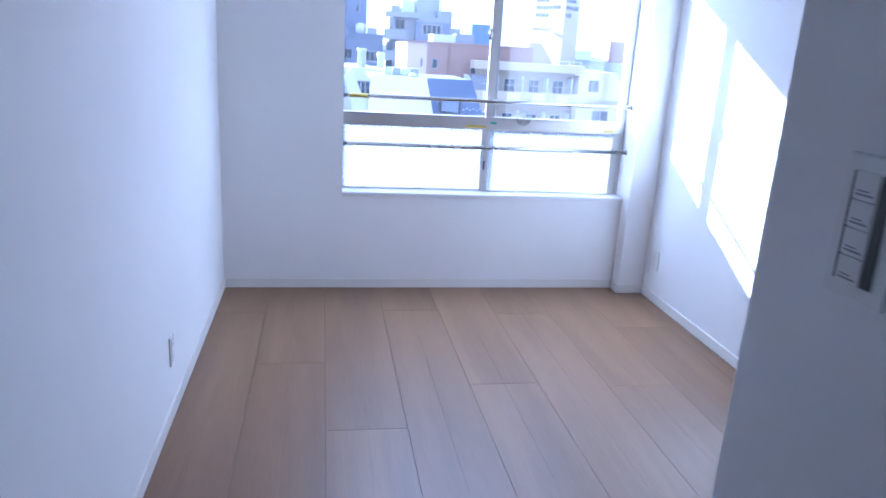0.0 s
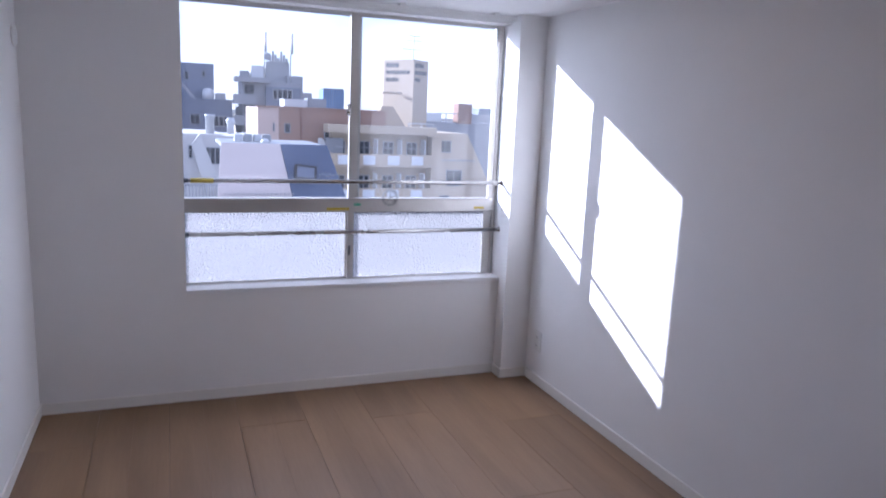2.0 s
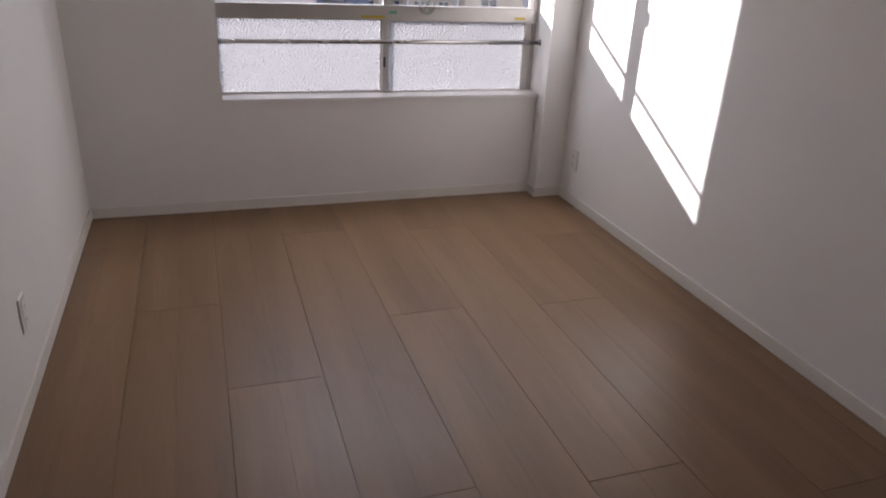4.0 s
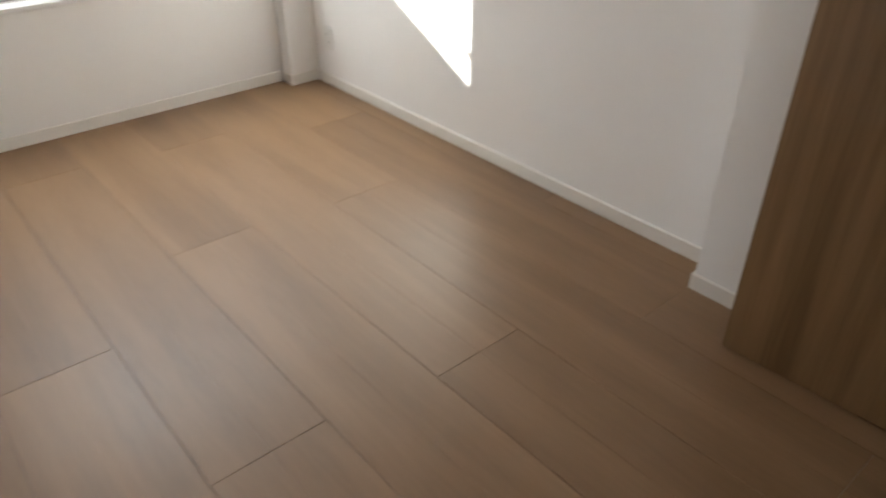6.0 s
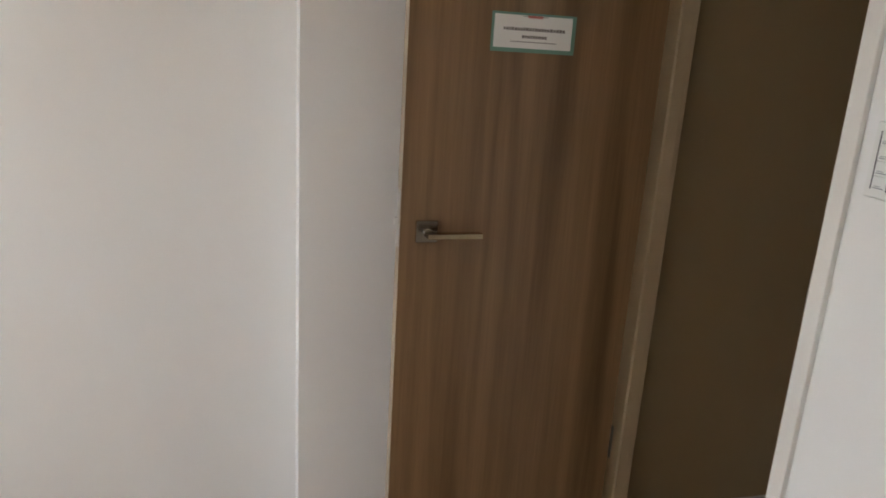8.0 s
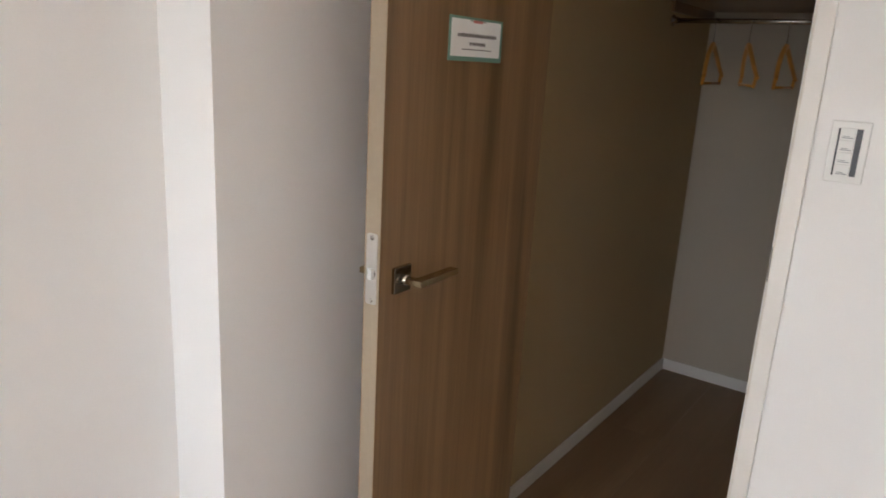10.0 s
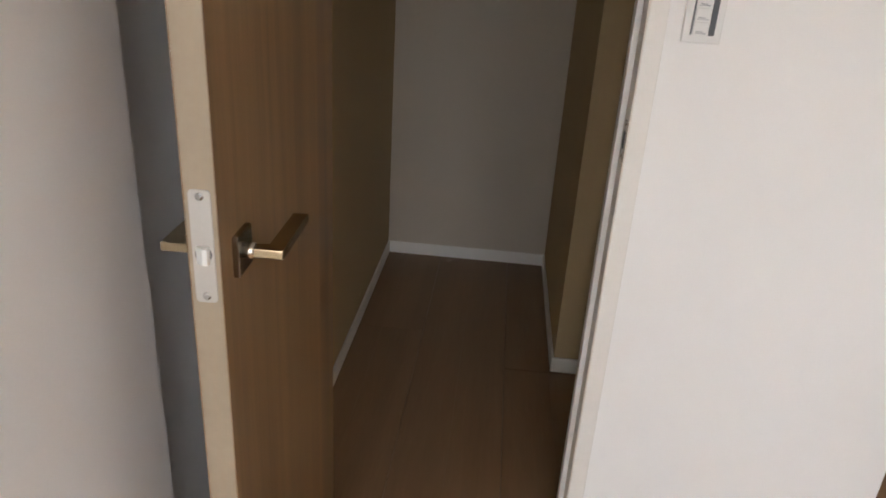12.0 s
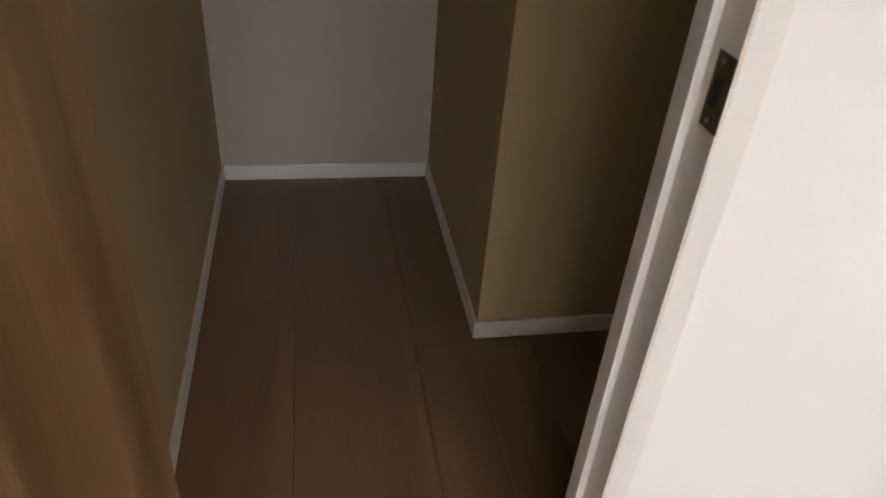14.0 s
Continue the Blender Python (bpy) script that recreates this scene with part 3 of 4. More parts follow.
def settle(root):
    for o in root.children_recursive:
        o.matrix_parent_inverse = Matrix.Identity(4)


sw = plate("light_switch", "white four-rocker light switch beside the closet doorway", pose(1.610, BW, 1.308, 0, 0, 180), 0.070, 0.122, 4, True, "wall switches")
settle(sw)
sw2 = plate("light_switch", "white four-rocker light switch on the corridor wall", pose(CORR, -0.138, 1.318, 0, 0, -90), 0.070, 0.122, 4, True, "wall switches")
settle(sw2)
ou = plate("power_outlet", "white double power outlet low on the wall", pose(0, 1.987, 0.268, 0, 0, 90), 0.070, 0.118, 2, False, "wall outlets")
settle(ou)
ou2 = plate("power_outlet", "white power outlet low on the wall near the window", pose(W, 3.236, 0.256, 0, 0, -90), 0.070, 0.118, 2, False, "wall outlets")
settle(ou2)


# ---- ceiling lamp, caps ----
def ceiling_lamp():
    c = (1.35, 1.745, CZ)
    root = thing("ceiling_lamp", c, "round ceiling lamp with a warm glowing shade", "ceiling lamp")
    part("base", lathe(bmesh.new(), [(0.10, 0), (0.10, -0.03), (0.09, -0.034)], c, "Z", 40), WHITE_PLASTIC, root)
    part("shade", lathe(bmesh.new(), [(0.199, -0.028), (0.205, -0.038), (0.204, -0.052), (0.194, -0.064), (0.166, -0.074), (0.100, -0.080), (0.02, -0.082)], c, "Z", 56), LAMP_SHADE, root, "glowing cream shade")
    return root


ceiling_lamp()
cap = thing("sleeve_cap", (0, 3.410, 1.778), "round white pipe sleeve cap on the wall", "wall cap")
part("cover", lathe(bmesh.new(), [(0.046, 0.0), (0.046, 0.006), (0.040, 0.012), (0.015, 0.014)], (0, 3.410, 1.778), "X", 32), WHITE_PLASTIC, cap)
ch = thing("blank_disc", (0.20, 3.372, CZ), "small white blank plate on the ceiling", "ceiling plate")
part("cover", lathe(bmesh.new(), [(0.05, 0), (0.05, -0.006), (0.043, -0.011), (0.01, -0.012)], (0.20, 3.372, CZ), "Z", 28), WHITE_PLASTIC, ch)

# ---- closet fittings ----
PZ = 1.642                            # pole height
pole = thing("closet_pole", (2.09, -1.25, PZ), "chrome hanging pole in the closet", "closet pole")
part("bar", tube(bmesh.new(), (CX0 + 0.001, -1.25, PZ), (CX1 - 0.001, -1.25, PZ), 0.0095), STEEL, pole)
for x, s in ((CX0, 1), (CX1, -1)):
    part("socket", lathe(bmesh.new(), [(0.022, 0), (0.022, s * 0.004), (0.014, s * 0.007), (0.0135, s * 0.022)], (x, -1.25, PZ), "X", 20), STEEL, pole)
shelf = thing("closet_shelf", (2.09, -1.5, PZ + 0.07), "dark brown wooden shelf above the pole", "shelf")
part("board", box(CX0 + 0.002, CX1 - 0.002, CY + 0.002, -1.19, PZ + 0.07, PZ + 0.088, 0.002), DOOR_WOOD, shelf)
for x0, x1 in ((CX0 + 0.001, CX0 + 0.017), (CX1 - 0.017, CX1 - 0.001)):
    part("batten", box(x0, x1, CY + 0.01, -1.21, PZ + 0.03, PZ + 0.07, 0.002), DOOR_WOOD, shelf)


def coat_hanger():
    """Wooden hanger in the plane of x and z, hook on top at the origin."""
    root = thing("coat_hanger", (0, 0, 0), "varnished wooden coat hanger on the pole", "hanger", "closet hangers")
    for s in (1, -1):
        pts = [Vector((s * (0.206 * i / 8 - 0.001), 0.018 * (i / 8) ** 2, -0.085 - 0.118 * (i / 8) ** 1.3)) for i in range(9)]
        part("arm", sweep(pts, [0.0095 - 0.002 * i / 8 for i in range(9)], 12), HANGER_WOOD, root)
    part("bar", tube(bmesh.new(), (-0.19, 0.012, -0.230), (0.19, 0.012, -0.230), 0.0045, sides=12), HANGER_WOOD, root)
    for s in (1, -1):
        part("end", tube(bmesh.new(), (s * 0.196, 0.016, -0.196), (s * 0.189, 0.012, -0.236), 0.0065, sides=10), HANGER_WOOD, root)
    pts = [Vector((0, 0, -0.082)), Vector((0, 0, -0.035))]
    for i in range(15):
        a = -math.pi / 2 + math.pi * 1.35 * i / 14
        pts.append(Vector((0.0155 * math.cos(a), 0, -0.0045 + 0.0155 * math.sin(a))))
    bm = sweep(pts, [0.0017] * len(pts), 8)
    part("hook", bm, STEEL, root, "steel wire hook")
    return root


hanger = coat_hanger()
hanger.matrix_basis = pose(2.27, -1.25, PZ + 0.0005, 0, 0, 97)
settle(hanger)
for x, turn in ((2.14, 111), (2.01, 92), (1.93, 104), (1.80, 62)):
    copy_thing(hanger, pose(x, -1.25, PZ + 0.0005, 0, 0, turn))

# ---- outside ----
ASPHALT = plain("asphalt", (0.06, 0.06, 0.065), 0.9, vary=0.2, scale=0.05, fine=3, bump=0)
WHITE_METAL = plain("white roof metal", (0.55, 0.475, 0.445), 0.45, vary=0.06, scale=0.4, fine=6, bump=0.05)
SLATE = plain("blue slate roof", (0.062, 0.085, 0.15), 0.5, vary=0.12, scale=0.6, fine=5, bump=0.05)
RENDER_WHITE = plain("white render", (0.54, 0.525, 0.51), 0.8, vary=0.06, scale=0.3, fine=4, bump=0.05)
GREY_BLUE = plain("blue-grey tile", (0.150, 0.168, 0.221), 0.7, vary=0.08, scale=0.2, fine=3, bump=0.05)
PALE_GREY = plain("pale grey tile", (0.262, 0.269, 0.292), 0.7, vary=0.08, scale=0.2, fine=3, bump=0.05)
BROWN_TILE = plain("brown brick tile", (0.275, 0.165, 0.118), 0.75, vary=0.09, scale=0.25, fine=5, bump=0.05)
PINK_TILE = plain("pinkish tile", (0.53, 0.40, 0.34), 0.75, vary=0.07, scale=0.25, fine=5, bump=0.05)
BEIGE = plain("beige render", (0.50, 0.41, 0.30), 0.8, vary=0.05, scale=0.25, fine=4, bump=0.05)
WEATHERED = plain("weathered beige render", (0.33, 0.265, 0.195), 0.85, vary=0.08, scale=0.3, fine=4, bump=0.05)
BLUE_GLASS = plain("blue curtain wall", (0.17, 0.29, 0.50), 0.3, vary=0.06, scale=0.05, fine=0.5, bump=0)
DARK_PANE = plain("dark window pane", (0.03, 0.035, 0.045), 0.3, vary=0.1, scale=0.3, fine=2, bump=0, spec=0.12)
SIGN_INK = plain("dark sign paint", (0.03, 0.03, 0.035), 0.6, vary=0.05, bump=0, spec=0.2)
PALE_PANEL = plain("pale balcony panel", (0.689, 0.698, 0.708), 0.4, vary=0.03, scale=0.5, fine=3, bump=0)
DULL = plain("dull painted steel", (0.294, 0.304, 0.323), 0.5, 0.3, vary=0.1, scale=1, fine=8, bump=0)
PALE_STEEL = plain("pale painted steel", (0.499, 0.509, 0.525), 0.5, 0.2, vary=0.06, scale=1, fine=8, bump=0)
RUST = plain("rust-brown panel", (0.216, 0.108, 0.073), 0.7, vary=0.1, scale=0.5, fine=6, bump=0)
GROUND = -16.0

structure("ground", box(-3000, 3000, 12, 4500, -12.5, -12.0), ASPHALT, "grey city ground far below the window", "ground")


town = []


def house(name, label, base, group=""):
    town.append(thing(name, base, label, "building", group))
    return town[-1]


def opening(parent, x0, x1, y, z0, z1, frame_m=None, bars=1):
    """A window on a face that looks towards -y: proud frame, dark pane, mullions."""
    fm = frame_m or PALE_STEEL
    t = max(0.05, (x1 - x0) * 0.05)
    w = part("window", boxes([(x0, x1, y - 0.06, y, z0, z0 + t), (x0, x1, y - 0.06, y, z1 - t, z1), (x0, x0 + t, y - 0.06, y, z0 + t, z1 - t), (x1 - t, x1, y - 0.06, y, z0 + t, z1 - t)]
                             + [(x0 + (x1 - x0) * (i + 1) / (bars + 1) - t / 2, x0 + (x1 - x0) * (i + 1) / (bars + 1) + t / 2, y - 0.05, y, z0 + t, z1 - t) for i in range(bars)]), fm, parent)
    part("pane", box(x0 + t * 0.5, x1 - t * 0.5, y - 0.03, y - 0.004, z0 + t * 0.5, z1 - t * 0.5), DARK_PANE, w)


# house with the steep white and slate roof
h = house("mansard_house", "low house with a steep white and slate-blue roof", (4.2, 25, GROUND))
part("wall", box(2.0, 6.7, 25.2, 29.5, GROUND, -2.4), RENDER_WHITE, h)


def roof_face(a, b, c, d, thick, m, name, label):
    bm = bmesh.new()
    n = ((Vector(b) - Vector(a)).cross(Vector(d) - Vector(a))).normalized() * thick
    lo = [bm.verts.new(Vector(p)) for p in (a, b, c, d)]
    hi = [bm.verts.new(Vector(p) + n) for p in (a, b, c, d)]
    bm.faces.new(lo[::-1])
    bm.faces.new(hi)
    for i in range(4):
        j = (i + 1) % 4
        bm.faces.new((lo[i], lo[j], hi[j], hi[i]))
    return part(name, bm, m, h, label)


wr = roof_face((2.05, 24.6, -2.6), (4.78, 24.6, -2.6), (4.28, 25.6, 0.05), (2.33, 25.6, 0.05), -0.12, WHITE_METAL, "roof", "white metal roof slope")
sr = roof_face((4.80, 24.6, -2.6), (6.78, 24.6, -2.6), (5.93, 25.6, 0.05), (4.30, 25.6, 0.05), -0.12, SLATE, "roof", "slate-blue roof slope")
part("roof_top", box(2.36, 5.9, 25.6, 29.5, -0.1, 0.03), DULL, h)
slope = pose(5.06, 24.86, -0.86, -20.6, 6, 0)
sk = part("skylight", boxes([(-0.38, 0.38, -0.05, 0.05, -0.28, -0.20), (-0.38, 0.38, -0.05, 0.05, 0.20, 0.25), (-0.40, -0.31, -0.05, 0.05, -0.20, 0.20), (0.31, 0.37, -0.05, 0.05, -0.20, 0.20)]), SIGN_INK, h, "dark framed skylight")
sk.data.transform(slope)
pn = part("pane", box(-0.31, 0.31, 0.0, 0.04, -0.20, 0.20), GREY_BLUE, sk)
pn.data.transform(slope)
bm = bmesh.new()
rnd = random.Random(2)
for r in range(2):
    for i in range(17):
        x = 2.3 + i * 0.14 + 0.07 * r
        slab(bm, x, x + 0.05, 24.83 - 0.02, 24.95, -1.74 + r * 0.12, -1.70 + r * 0.12)
part("snow_guard", bm, DULL, wr)["kind"] = "stuff"
bm = bmesh.new()
for i in range(6):
    slab(bm, 5.55 + i * 0.12, 5.60 + i * 0.12, 24.93, 25.1, -0.98 + 0.04 * (i % 2), -0.94 + 0.04 * (i % 2))
part("snow_guard", bm, DULL, sr)["kind"] = "stuff"
part("vent_slab", box(5.0, 6.1, 24.5, 24.56, -1.98, -1.93), PALE_STEEL, h)
for i in range(4):
    part("air_unit", box(2.9 + i * 0.34, 3.18 + i * 0.34, 27.3, 27.7, 0.03, 0.30, 0.02), DULL if i % 2 else PALE_STEEL, h)
part("vent_dome", lathe(bmesh.new(), [(0.16, 0), (0.16, 0.06), (0.1, 0.13), (0.02, 0.15)], (3.9, 26.6, 0.03), "Z", 16), PALE_STEEL, h)

# white house behind it
h = house("white_house", "white rendered house with a sloping side and balcony", (2.6, 42, GROUND))
part("wall", box(-2.0, 3.5, 42, 50, GROUND, -0.35), RENDER_WHITE, h)
part("side_slope", prism(bmesh.new(), [(1.9, -0.9), (2.35, -0.3), (3.5, -3.4), (2.6, -3.4)], "Y", 41.2, 42), RENDER_WHITE, h)
part("flue", lathe(bmesh.new(), [(0.24, -0.35), (0.24, 0.55), (0.27, 0.56), (0.27, 0.7)], (2.95, 43, 0), "Z", 14), PALE_STEEL, h)
part("flue", lathe(bmesh.new(), [(0.2, -0.35), (0.2, 0.2), (0.26, 0.3), (0.2, 0.55)], (4.1, 43.5, 0), "Z", 14), PALE_STEEL, h)
part("annexe", box(3.5, 6.0, 42.5, 49, GROUND, -0.45), RENDER_WHITE, h)
opening(h, 2.62, 3.42, 41.98, -2.0, -1.05, DULL, 2)
opening(h, 1.75, 1.98, 41.98, -1.7, -0.95, DULL, 0)
bm = bmesh.new()
for i in range(16):
    tube(bm, (1.2 + i * 0.17, 39.9, -4.2), (1.2 + i * 0.17, 39.9, -2.95), 0.02, sides=6)
tube(bm, (1.1, 39.9, -2.93), (3.9, 39.9, -2.93), 0.03, sides=6)
tube(bm, (1.1, 39.9, -3.9), (3.9, 39.9, -3.9), 0.03, sides=6)
part("balcony_rail", bm, DULL, h)
part("balcony", box(0.8, 4.0, 39.8, 42, -4.4, -4.2), RENDER_WHITE, h)

# blue-grey building
h = house("office_block", "blue-grey tiled building with a stair tower", (5, 92, GROUND))
part("wall", box(-4, 8.3, 92, 104, GROUND, 1.5), GREY_BLUE, h)
part("tower", box(2.5, 6.35, 94, 100, 1.5, 5.9), GREY_BLUE, h)
part("parapet", box(-4.1, 8.45, 91.9, 92.2, 1.45, 1.75), GREY_BLUE, h)
part("brace", prism(bmesh.new(), [(2.4, 3.5), (2.8, 3.5), (4.4, 1.6), (3.9, 1.6)], "Y", 92.6, 93), PALE_GREY, h)
part("water_tank", lathe(bmesh.new(), [(0.65, 1.5), (0.65, 2.7), (0.3, 3.0)], (5.6, 92.9, 0), "Z", 16), PALE_STEEL, h)
part("water_tank", box(6.4, 7.6, 92.4, 93.4, 1.5, 2.5, 0.1), DULL, h)
for x0, x1, z0, z1, b in ((3.5, 4.6, -1.3, -0.1, 1), (5.6, 7.9, -1.5, -0.2, 3), (3.5, 4.6, -4.6, -3.3, 1), (5.6, 7.9, -4.7, -3.3, 3)):
    opening(h, x0, x1, 91.98, z0, z1, DULL, b)
opening(h, 3.0, 3.5, 93.98, 3.9, 4.9, DULL, 0)
opening(h, 5.0, 5.4, 93.98, 4.3, 5.1, DULL, 0)

# flats with balconies and aerials
h = house("apartment_block", "pale grey apartment block with corner balconies and roof aerials", (12, 92, GROUND))
part("wall", box(9.5, 16.4, 92, 102, GROUND, 4.1), PALE_GREY, h)
part("front_bay", box(12.2, 16.4, 91.4, 92, GROUND, 3.5), GREY_BLUE, h)
part("roof_slab", box(8.5, 12.6, 90.6, 92.2, 3.9, 4.5), PALE_GREY, h)
part("penthouse", box(12.5, 15.4, 94, 99, 4.1, 6.6), DULL, h)
part("penthouse", box(15.0, 16.9, 93, 97, 3.0, 5.0), PALE_GREY, h)
part("water_tank", box(10.6, 12.2, 93, 96, 4.1, 6.0, 0.1), PALE_STEEL, h)
part("water_tank", box(9.3, 10.4, 93, 95, 4.4, 5.3, 0.1), PALE_GREY, h)
for k, z in enumerate((2.0, -0.5, -3.0, -5.5)):
    part("balcony", box(8.4, 11.0, 90.4, 92, z - 0.7, z + 0.45), PALE_GREY, h)
    opening(h, 9.7, 10.9, 91.98, z + 0.5, z + 1.7, DULL, 1)
    if k < 3:
        opening(h, 13.0, 15.4, 91.38, z + 0.0, z + 1.3, DULL, 3) if k == 0 else opening(h, 13.2, 14.4, 91.38, z, z + 1.2, DULL, 1)
part("side_balcony", box(16.4, 17.9, 92, 95, 1.9, 3.0), PALE_GREY, h)
for x in (12.2, 15.4):
    a = part("aerial", tube(tube(bmesh.new(), (x, 93, 4.2), (x, 93, 10.0), 0.08, sides=8), (x + 0.15, 92.8, 7.6), (x + 0.15, 92.8, 10.0), 0.16, sides=8), PALE_STEEL, h)
part("dish", lathe(bmesh.new(), [(0.45, 0), (0.4, 0.12), (0.1, 0.2)], (12.6, 92.7, 7.1), "Y", 18), DULL, h)
bm = bmesh.new()
for i in range(7):
    slab(bm, 12.9 + i * 0.34, 13.15 + i * 0.34, 93.8, 94.3, 6.6, 7.1 + 0.4 * (i * 5 % 3))
part("roof_plant", bm, DULL, h)

# far tower
h = house("glass_tower", "distant blue glass office tower", (88, 400, GROUND))
part("wall", box(82, 93.6, 400, 412, GROUND, 10.8), BLUE_GLASS, h)
part("crown", box(82.6, 93.2, 400.6, 411, 10.8, 11.5), GREY_BLUE, h)
for i in range(10):
    part("fin", box(82.3 + i * 1.2, 82.6 + i * 1.2, 399.6, 400, -6, 10.8), PALE_GREY if i == 4 else GREY_BLUE, h)

# brown building
h = house("brick_building", "brown and pink tiled flat-roofed building", (13, 62, GROUND))
part("wall", box(9.5, 18.75, 62, 72, GROUND, 1.15), BROWN_TILE, h)
part("side_wing", box(7.8, 9.5, 62.05, 72, GROUND, 1.15), PINK_TILE, h)
part("coping", box(7.7, 18.85, 61.9, 62.3, 1.15, 1.28), BROWN_TILE, h)
part("pilaster", box(11.3, 11.42, 61.9, 62, GROUND, 1.15), RUST, h)
part("roof_box", box(10.4, 12.4, 65, 68, 1.15, 1.95), PALE_STEEL, h)
part("roof_box", box(12.6, 14.3, 66, 68, 1.15, 2.1), PALE_GREY, h)
opening(h, 9.95, 10.45, 61.98, -0.9, -0.1, DULL, 0)
opening(h, 13.3, 14.1, 61.98, -1.5, -0.2, DULL, 0)
opening(h, 9.0, 9.17, 62.03, -0.8, -0.1, DULL, 0)
part("stair_wall", prism(bmesh.new(), [(12.6, -2.9), (12.6, -1.2), (12.9, -1.2), (14.6, -2.9)], "Y", 60.8, 61.1), RENDER_WHITE, h)
part("stair_wall", box(13.2, 14.7, 60.6, 61.4, -2.9, -1.15), PALE_GREY, h)

# beige flats with balconies, and their lift tower
h = house("beige_apartments", "beige apartment building with rows of balconies and a lift tower", (20, 60, GROUND))
part("wall", box(13.7, 22.4, 61.0, 74, GROUND, -0.3), BEIGE, h)
part("roof_slab", box(13.1, 22.6, 59.3, 61.3, -0.65, 0.0), BEIGE, h)
part("end_wall", box(22.3, 23.2, 59.6, 74, GROUND, -0.8), BEIGE, h)
part("rear_wing", prism(bmesh.new(), [(22.4, -0.5), (27.2, -0.5), (30.3, -6.3), (30.3, -12), (22.4, -12)], "Y", 63.5, 76), BEIGE, h)
for z in (-3.1, -6.0, -8.9):
    b = part("balcony", boxes([(13.2, 22.9, 59.5, 59.7, z - 0.35, z + 0.75), (13.2, 22.9, 59.7, 61.0, z - 0.35, z - 0.15)]), BEIGE, h)
    for i in range(4):
        x = 14.0 + i * 2.15
        part("panel", box(x, x + 1.05, 59.44, 59.5, z - 0.15, z + 0.62), PALE_PANEL, b)
    for i in range(4):
        x = 13.95 + i * 2.15
        opening(h, x, x + 0.95, 60.98, z + 0.0, z + 1.75, PALE_STEEL, 1)
        part("divider", box(x + 1.3, x + 1.36, 59.7, 61.0, z - 0.15, z + 2.0), PALE_PANEL, h)
        part("laundry_pole", tube(bmesh.new(), (x - 0.1, 60.0, z + 1.25), (x + 1.2, 60.0, z + 1.25), 0.03, sides=6), PALE_STEEL, h)
for x0, x1, z0, z1 in ((24.4, 25.6, -2.3, -1.2), (25.2, 26.8, -5.4, -3.9), (24.4, 25.6, -7.5, -6.3)):
    opening(h, x0, x1, 63.48, z0, z1, DULL, 1)
part("ledge", box(24.6, 28.1, 63.3, 63.5, -3.05, -2.95), DULL, h)
tw = part("tower", prism(bmesh.new(), [(22.85, 77.5), (25.1, 74.0), (27.4, 76.0), (27.4, 80.0), (22.85, 80.0)], "Z", -12, 6.75), WEATHERED, h)
part("stair_side", prism(bmesh.new(), [(21.6, -0.6), (21.6, 1.8), (22.9, 1.8), (24.6, -0.6)], "Y", 73.8, 74.6), WEATHERED, h)
part("canopy", box(21.7, 23.8, 73.6, 75.5, 3.1, 3.3), WEATHERED, h)
part("roof_rail", boxes([(24.4, 27.2, 73.0, 73.1, 0.1, 0.2), (24.4, 24.5, 73.0, 73.1, -0.5, 0.1), (25.8, 25.9, 73.0, 73.1, -0.5, 0.1), (27.1, 27.2, 73.0, 73.1, -0.5, 0.1)]), PALE_STEEL, h)
rnd = random.Random(9)
for turn, start, width in ((-56.7, (22.85, 77.5), 3.9), (41.0, (25.1, 74.0), 2.8)):
    face = Matrix.Translation((start[0], start[1], 0)) @ pose(0, 0, 0, 0, 0, turn)
    for zc, hh, frac in ((6.2, 0.5, 0.55), (5.45, 0.42, 0.9), (4.7, 0.42, 0.5)):
        bm = bmesh.new()
        x = width * 0.08
        while x < width * frac:
            wd = rnd.uniform(0.25, 0.5)
            slab(bm, x, x + wd, -0.06, 0.0, zc - hh / 2, zc + hh / 2 * rnd.uniform(0.7, 1))
            x += wd + 0.12
        bm.transform(face)
        part("sign_bar", bm, SIGN_INK, tw)
bm = tube(bmesh.new(), (26.0, 77, 6.7), (26.0, 77, 9.4), 0.05, sides=6)
for z, hl in ((8.0, 1.3), (8.9, 0.9), (9.4, 0.7)):
    tube(bm, (26.0 - hl, 77, z), (26.0 + hl, 77, z), 0.04, sides=6)
part("aerial", bm, PALE_STEEL, tw)

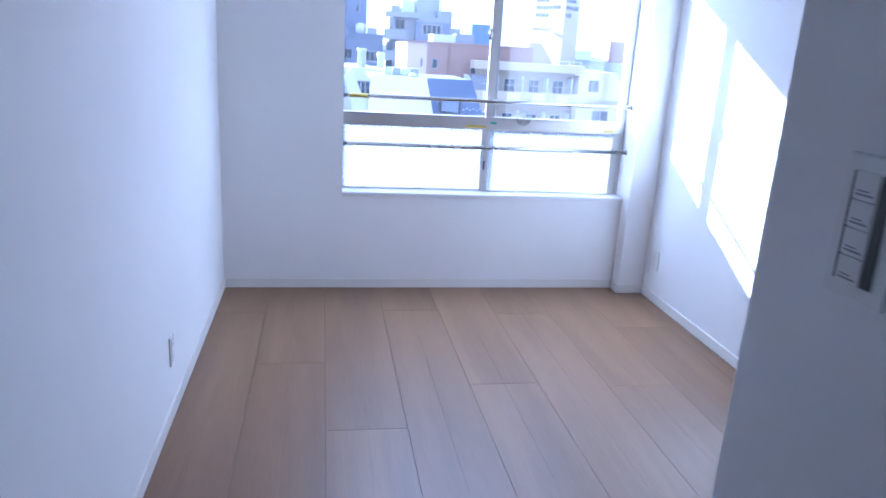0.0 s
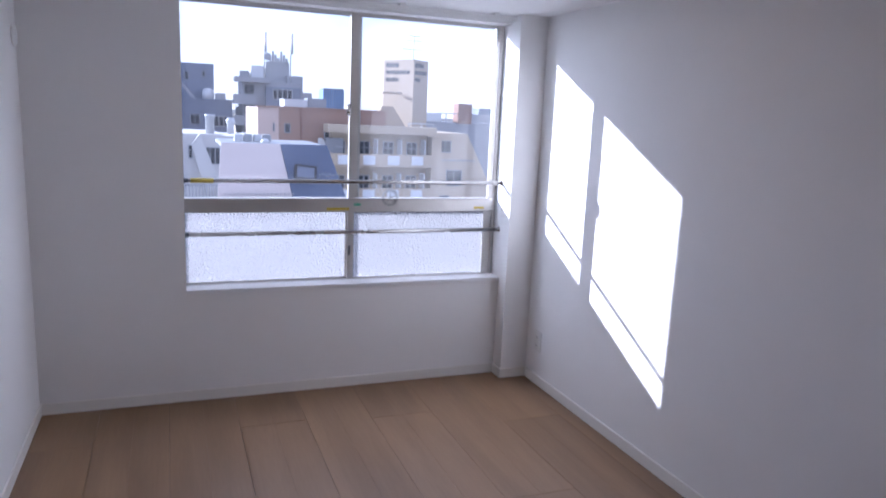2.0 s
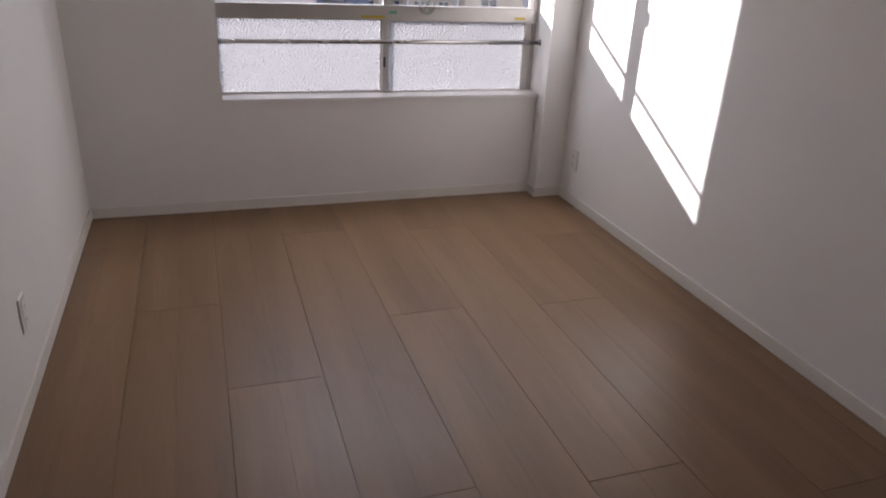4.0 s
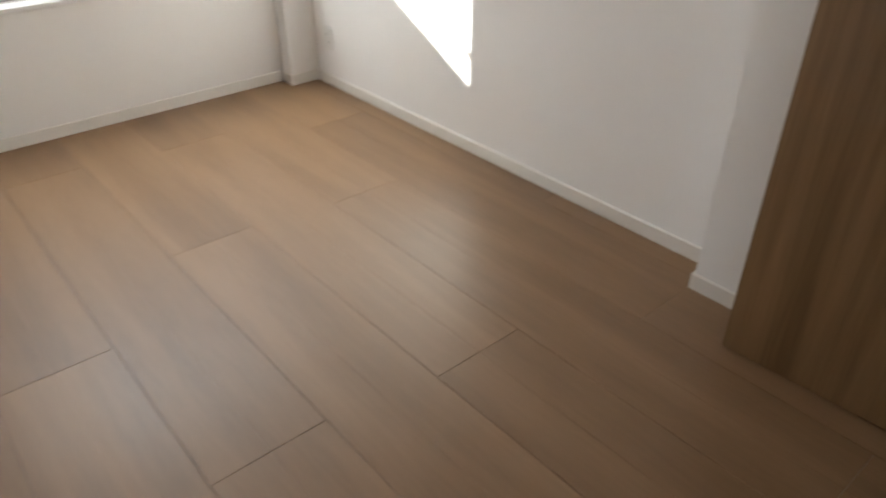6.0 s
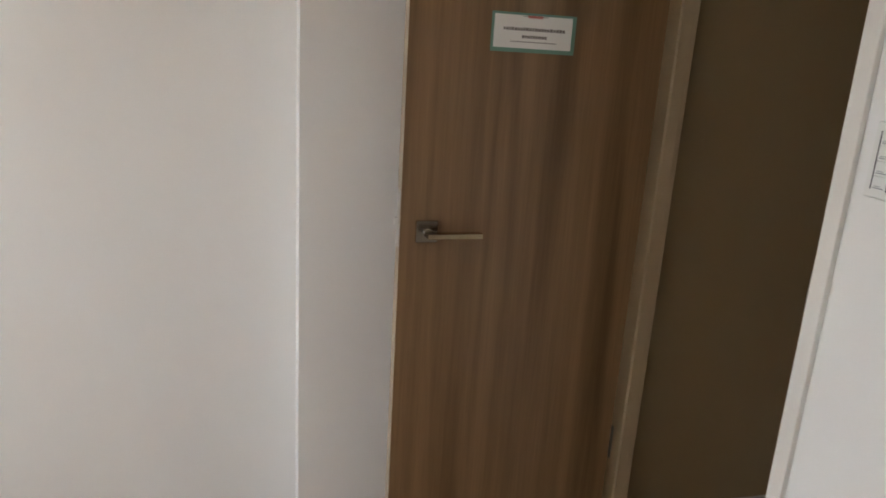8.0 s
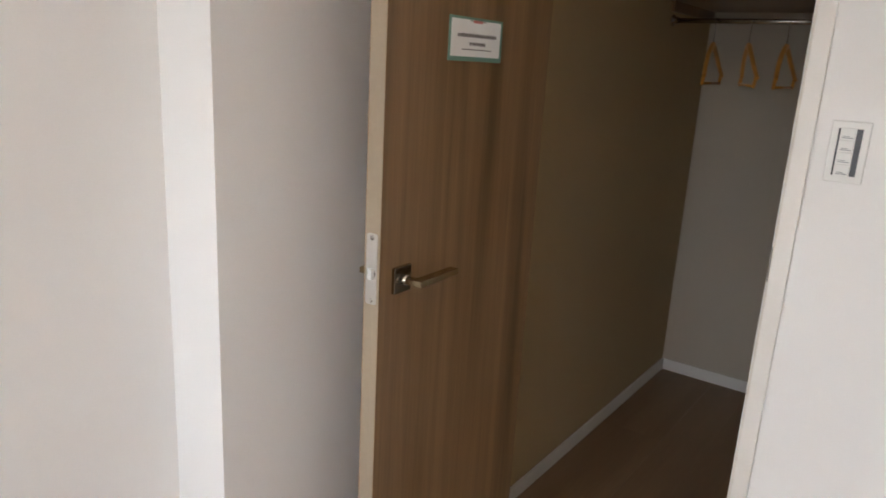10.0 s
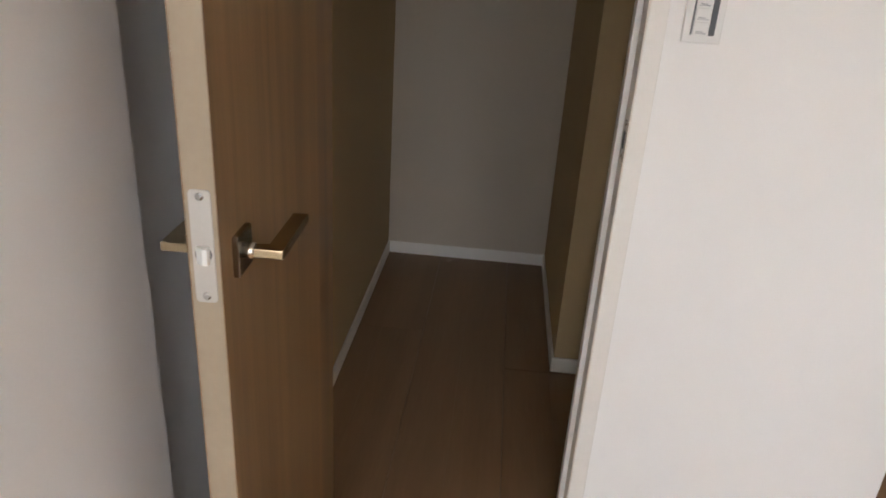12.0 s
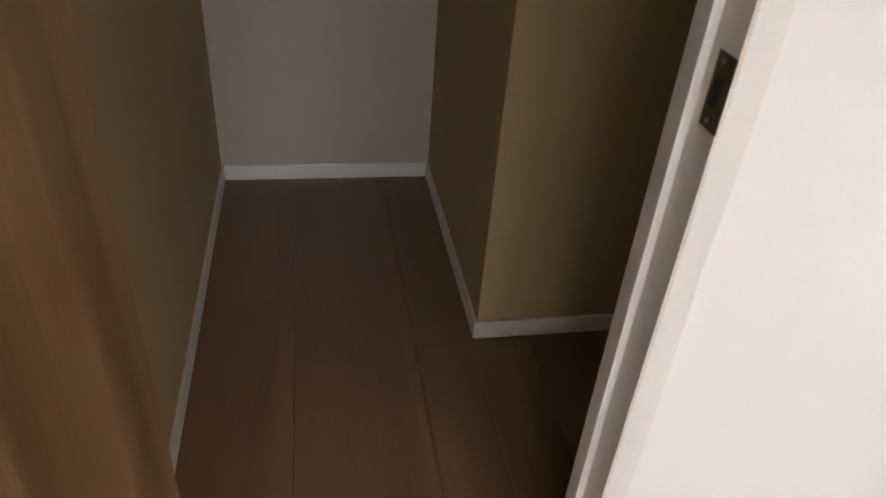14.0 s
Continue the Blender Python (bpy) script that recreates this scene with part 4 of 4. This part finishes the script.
# things on the skyline
h = house("rooftop_block", "distant low building with a rust-brown roof tower", (50, 120, GROUND))
part("wall", box(42, 57, 121, 130, GROUND, -0.3), PALE_GREY, h)
part("tower", box(49.2, 51.8, 120.5, 123, -0.5, 3.0), RUST, h)
part("hall", box(42.0, 46.0, 120.5, 126, -0.3, 1.2), PALE_STEEL, h)
part("frame", boxes([(45.5, 49.2, 121, 121.2, 1.1, 1.3), (47.0, 47.2, 121, 121.2, -0.3, 1.1), (45.6, 45.8, 121, 121.2, -0.3, 1.1)]), PALE_STEEL, h)
h = house("rooftop_block", "distant hazy grey city block", (80, 180, GROUND))
part("wall", box(77, 88, 180, 190, GROUND, 1.2), PALE_GREY, h)
part("tower", box(79.5, 84, 181, 188, 1.2, 2.8), GREY_BLUE, h)
rnd = random.Random(5)
for i in range(16):
    x = -60 + i * 17 + rnd.uniform(-4, 4)
    w = rnd.uniform(9, 16)
    top = rnd.uniform(-6, -2)
    hb = house("city_block", "distant pale city building", (x, 260, GROUND), "skyline blocks")
    part("wall", box(x, x + w, 255 + rnd.uniform(0, 40), 310, GROUND, top), (PALE_GREY, RENDER_WHITE, BEIGE)[i % 3], hb)
    part("roof_hut", box(x + w * 0.3, x + w * 0.6, 290, 298, top, top + 1.6), PALE_GREY, hb)

# the town as it stands seen from the window: set out towards the view
for root in town:
    x, y = root.location.x, root.location.y
    spread = Matrix.Diagonal((1.021, 1.0, 1.024, 1.0))
    shift = Matrix.Translation((0.081 - 0.0062 * y, -0.04, 0.111 + 0.0052 * y + 0.0022 * x))
    root.matrix_basis = shift @ spread @ root.matrix_basis

# ---- floor ----
floor = structure("floor", box(-0.15, W + 0.15, -2.85, OUT, -0.12, -0.014), SUBFLOOR, "oak-toned board floor with fine joints", "floor")
PW, PL = 0.3185, 1.91
for k, joint in zip(range(-1, 8), (1.155, 0.505, 1.810, 1.171, 2.165, 1.106, 2.115, 0.893, 1.60)):
    x0 = 0.268 + PW * k
    y = joint - 3 * PL
    while y < 3.50:
        a, b = max(y, -2.7), min(y + PL, 3.50)
        if b - a > 0.02:
            bm = bmesh.new()
            g = 0.0006
            for u0, u1 in ((x0 + g, x0 + PW / 2), (x0 + PW / 2, x0 + PW - g)):
                slab(bm, max(u0, -0.05), u1, a + g, b - g, -0.0135, 0.0, 0.0006, 1)
            part("board", bm, PLANK, floor)
        y += PL
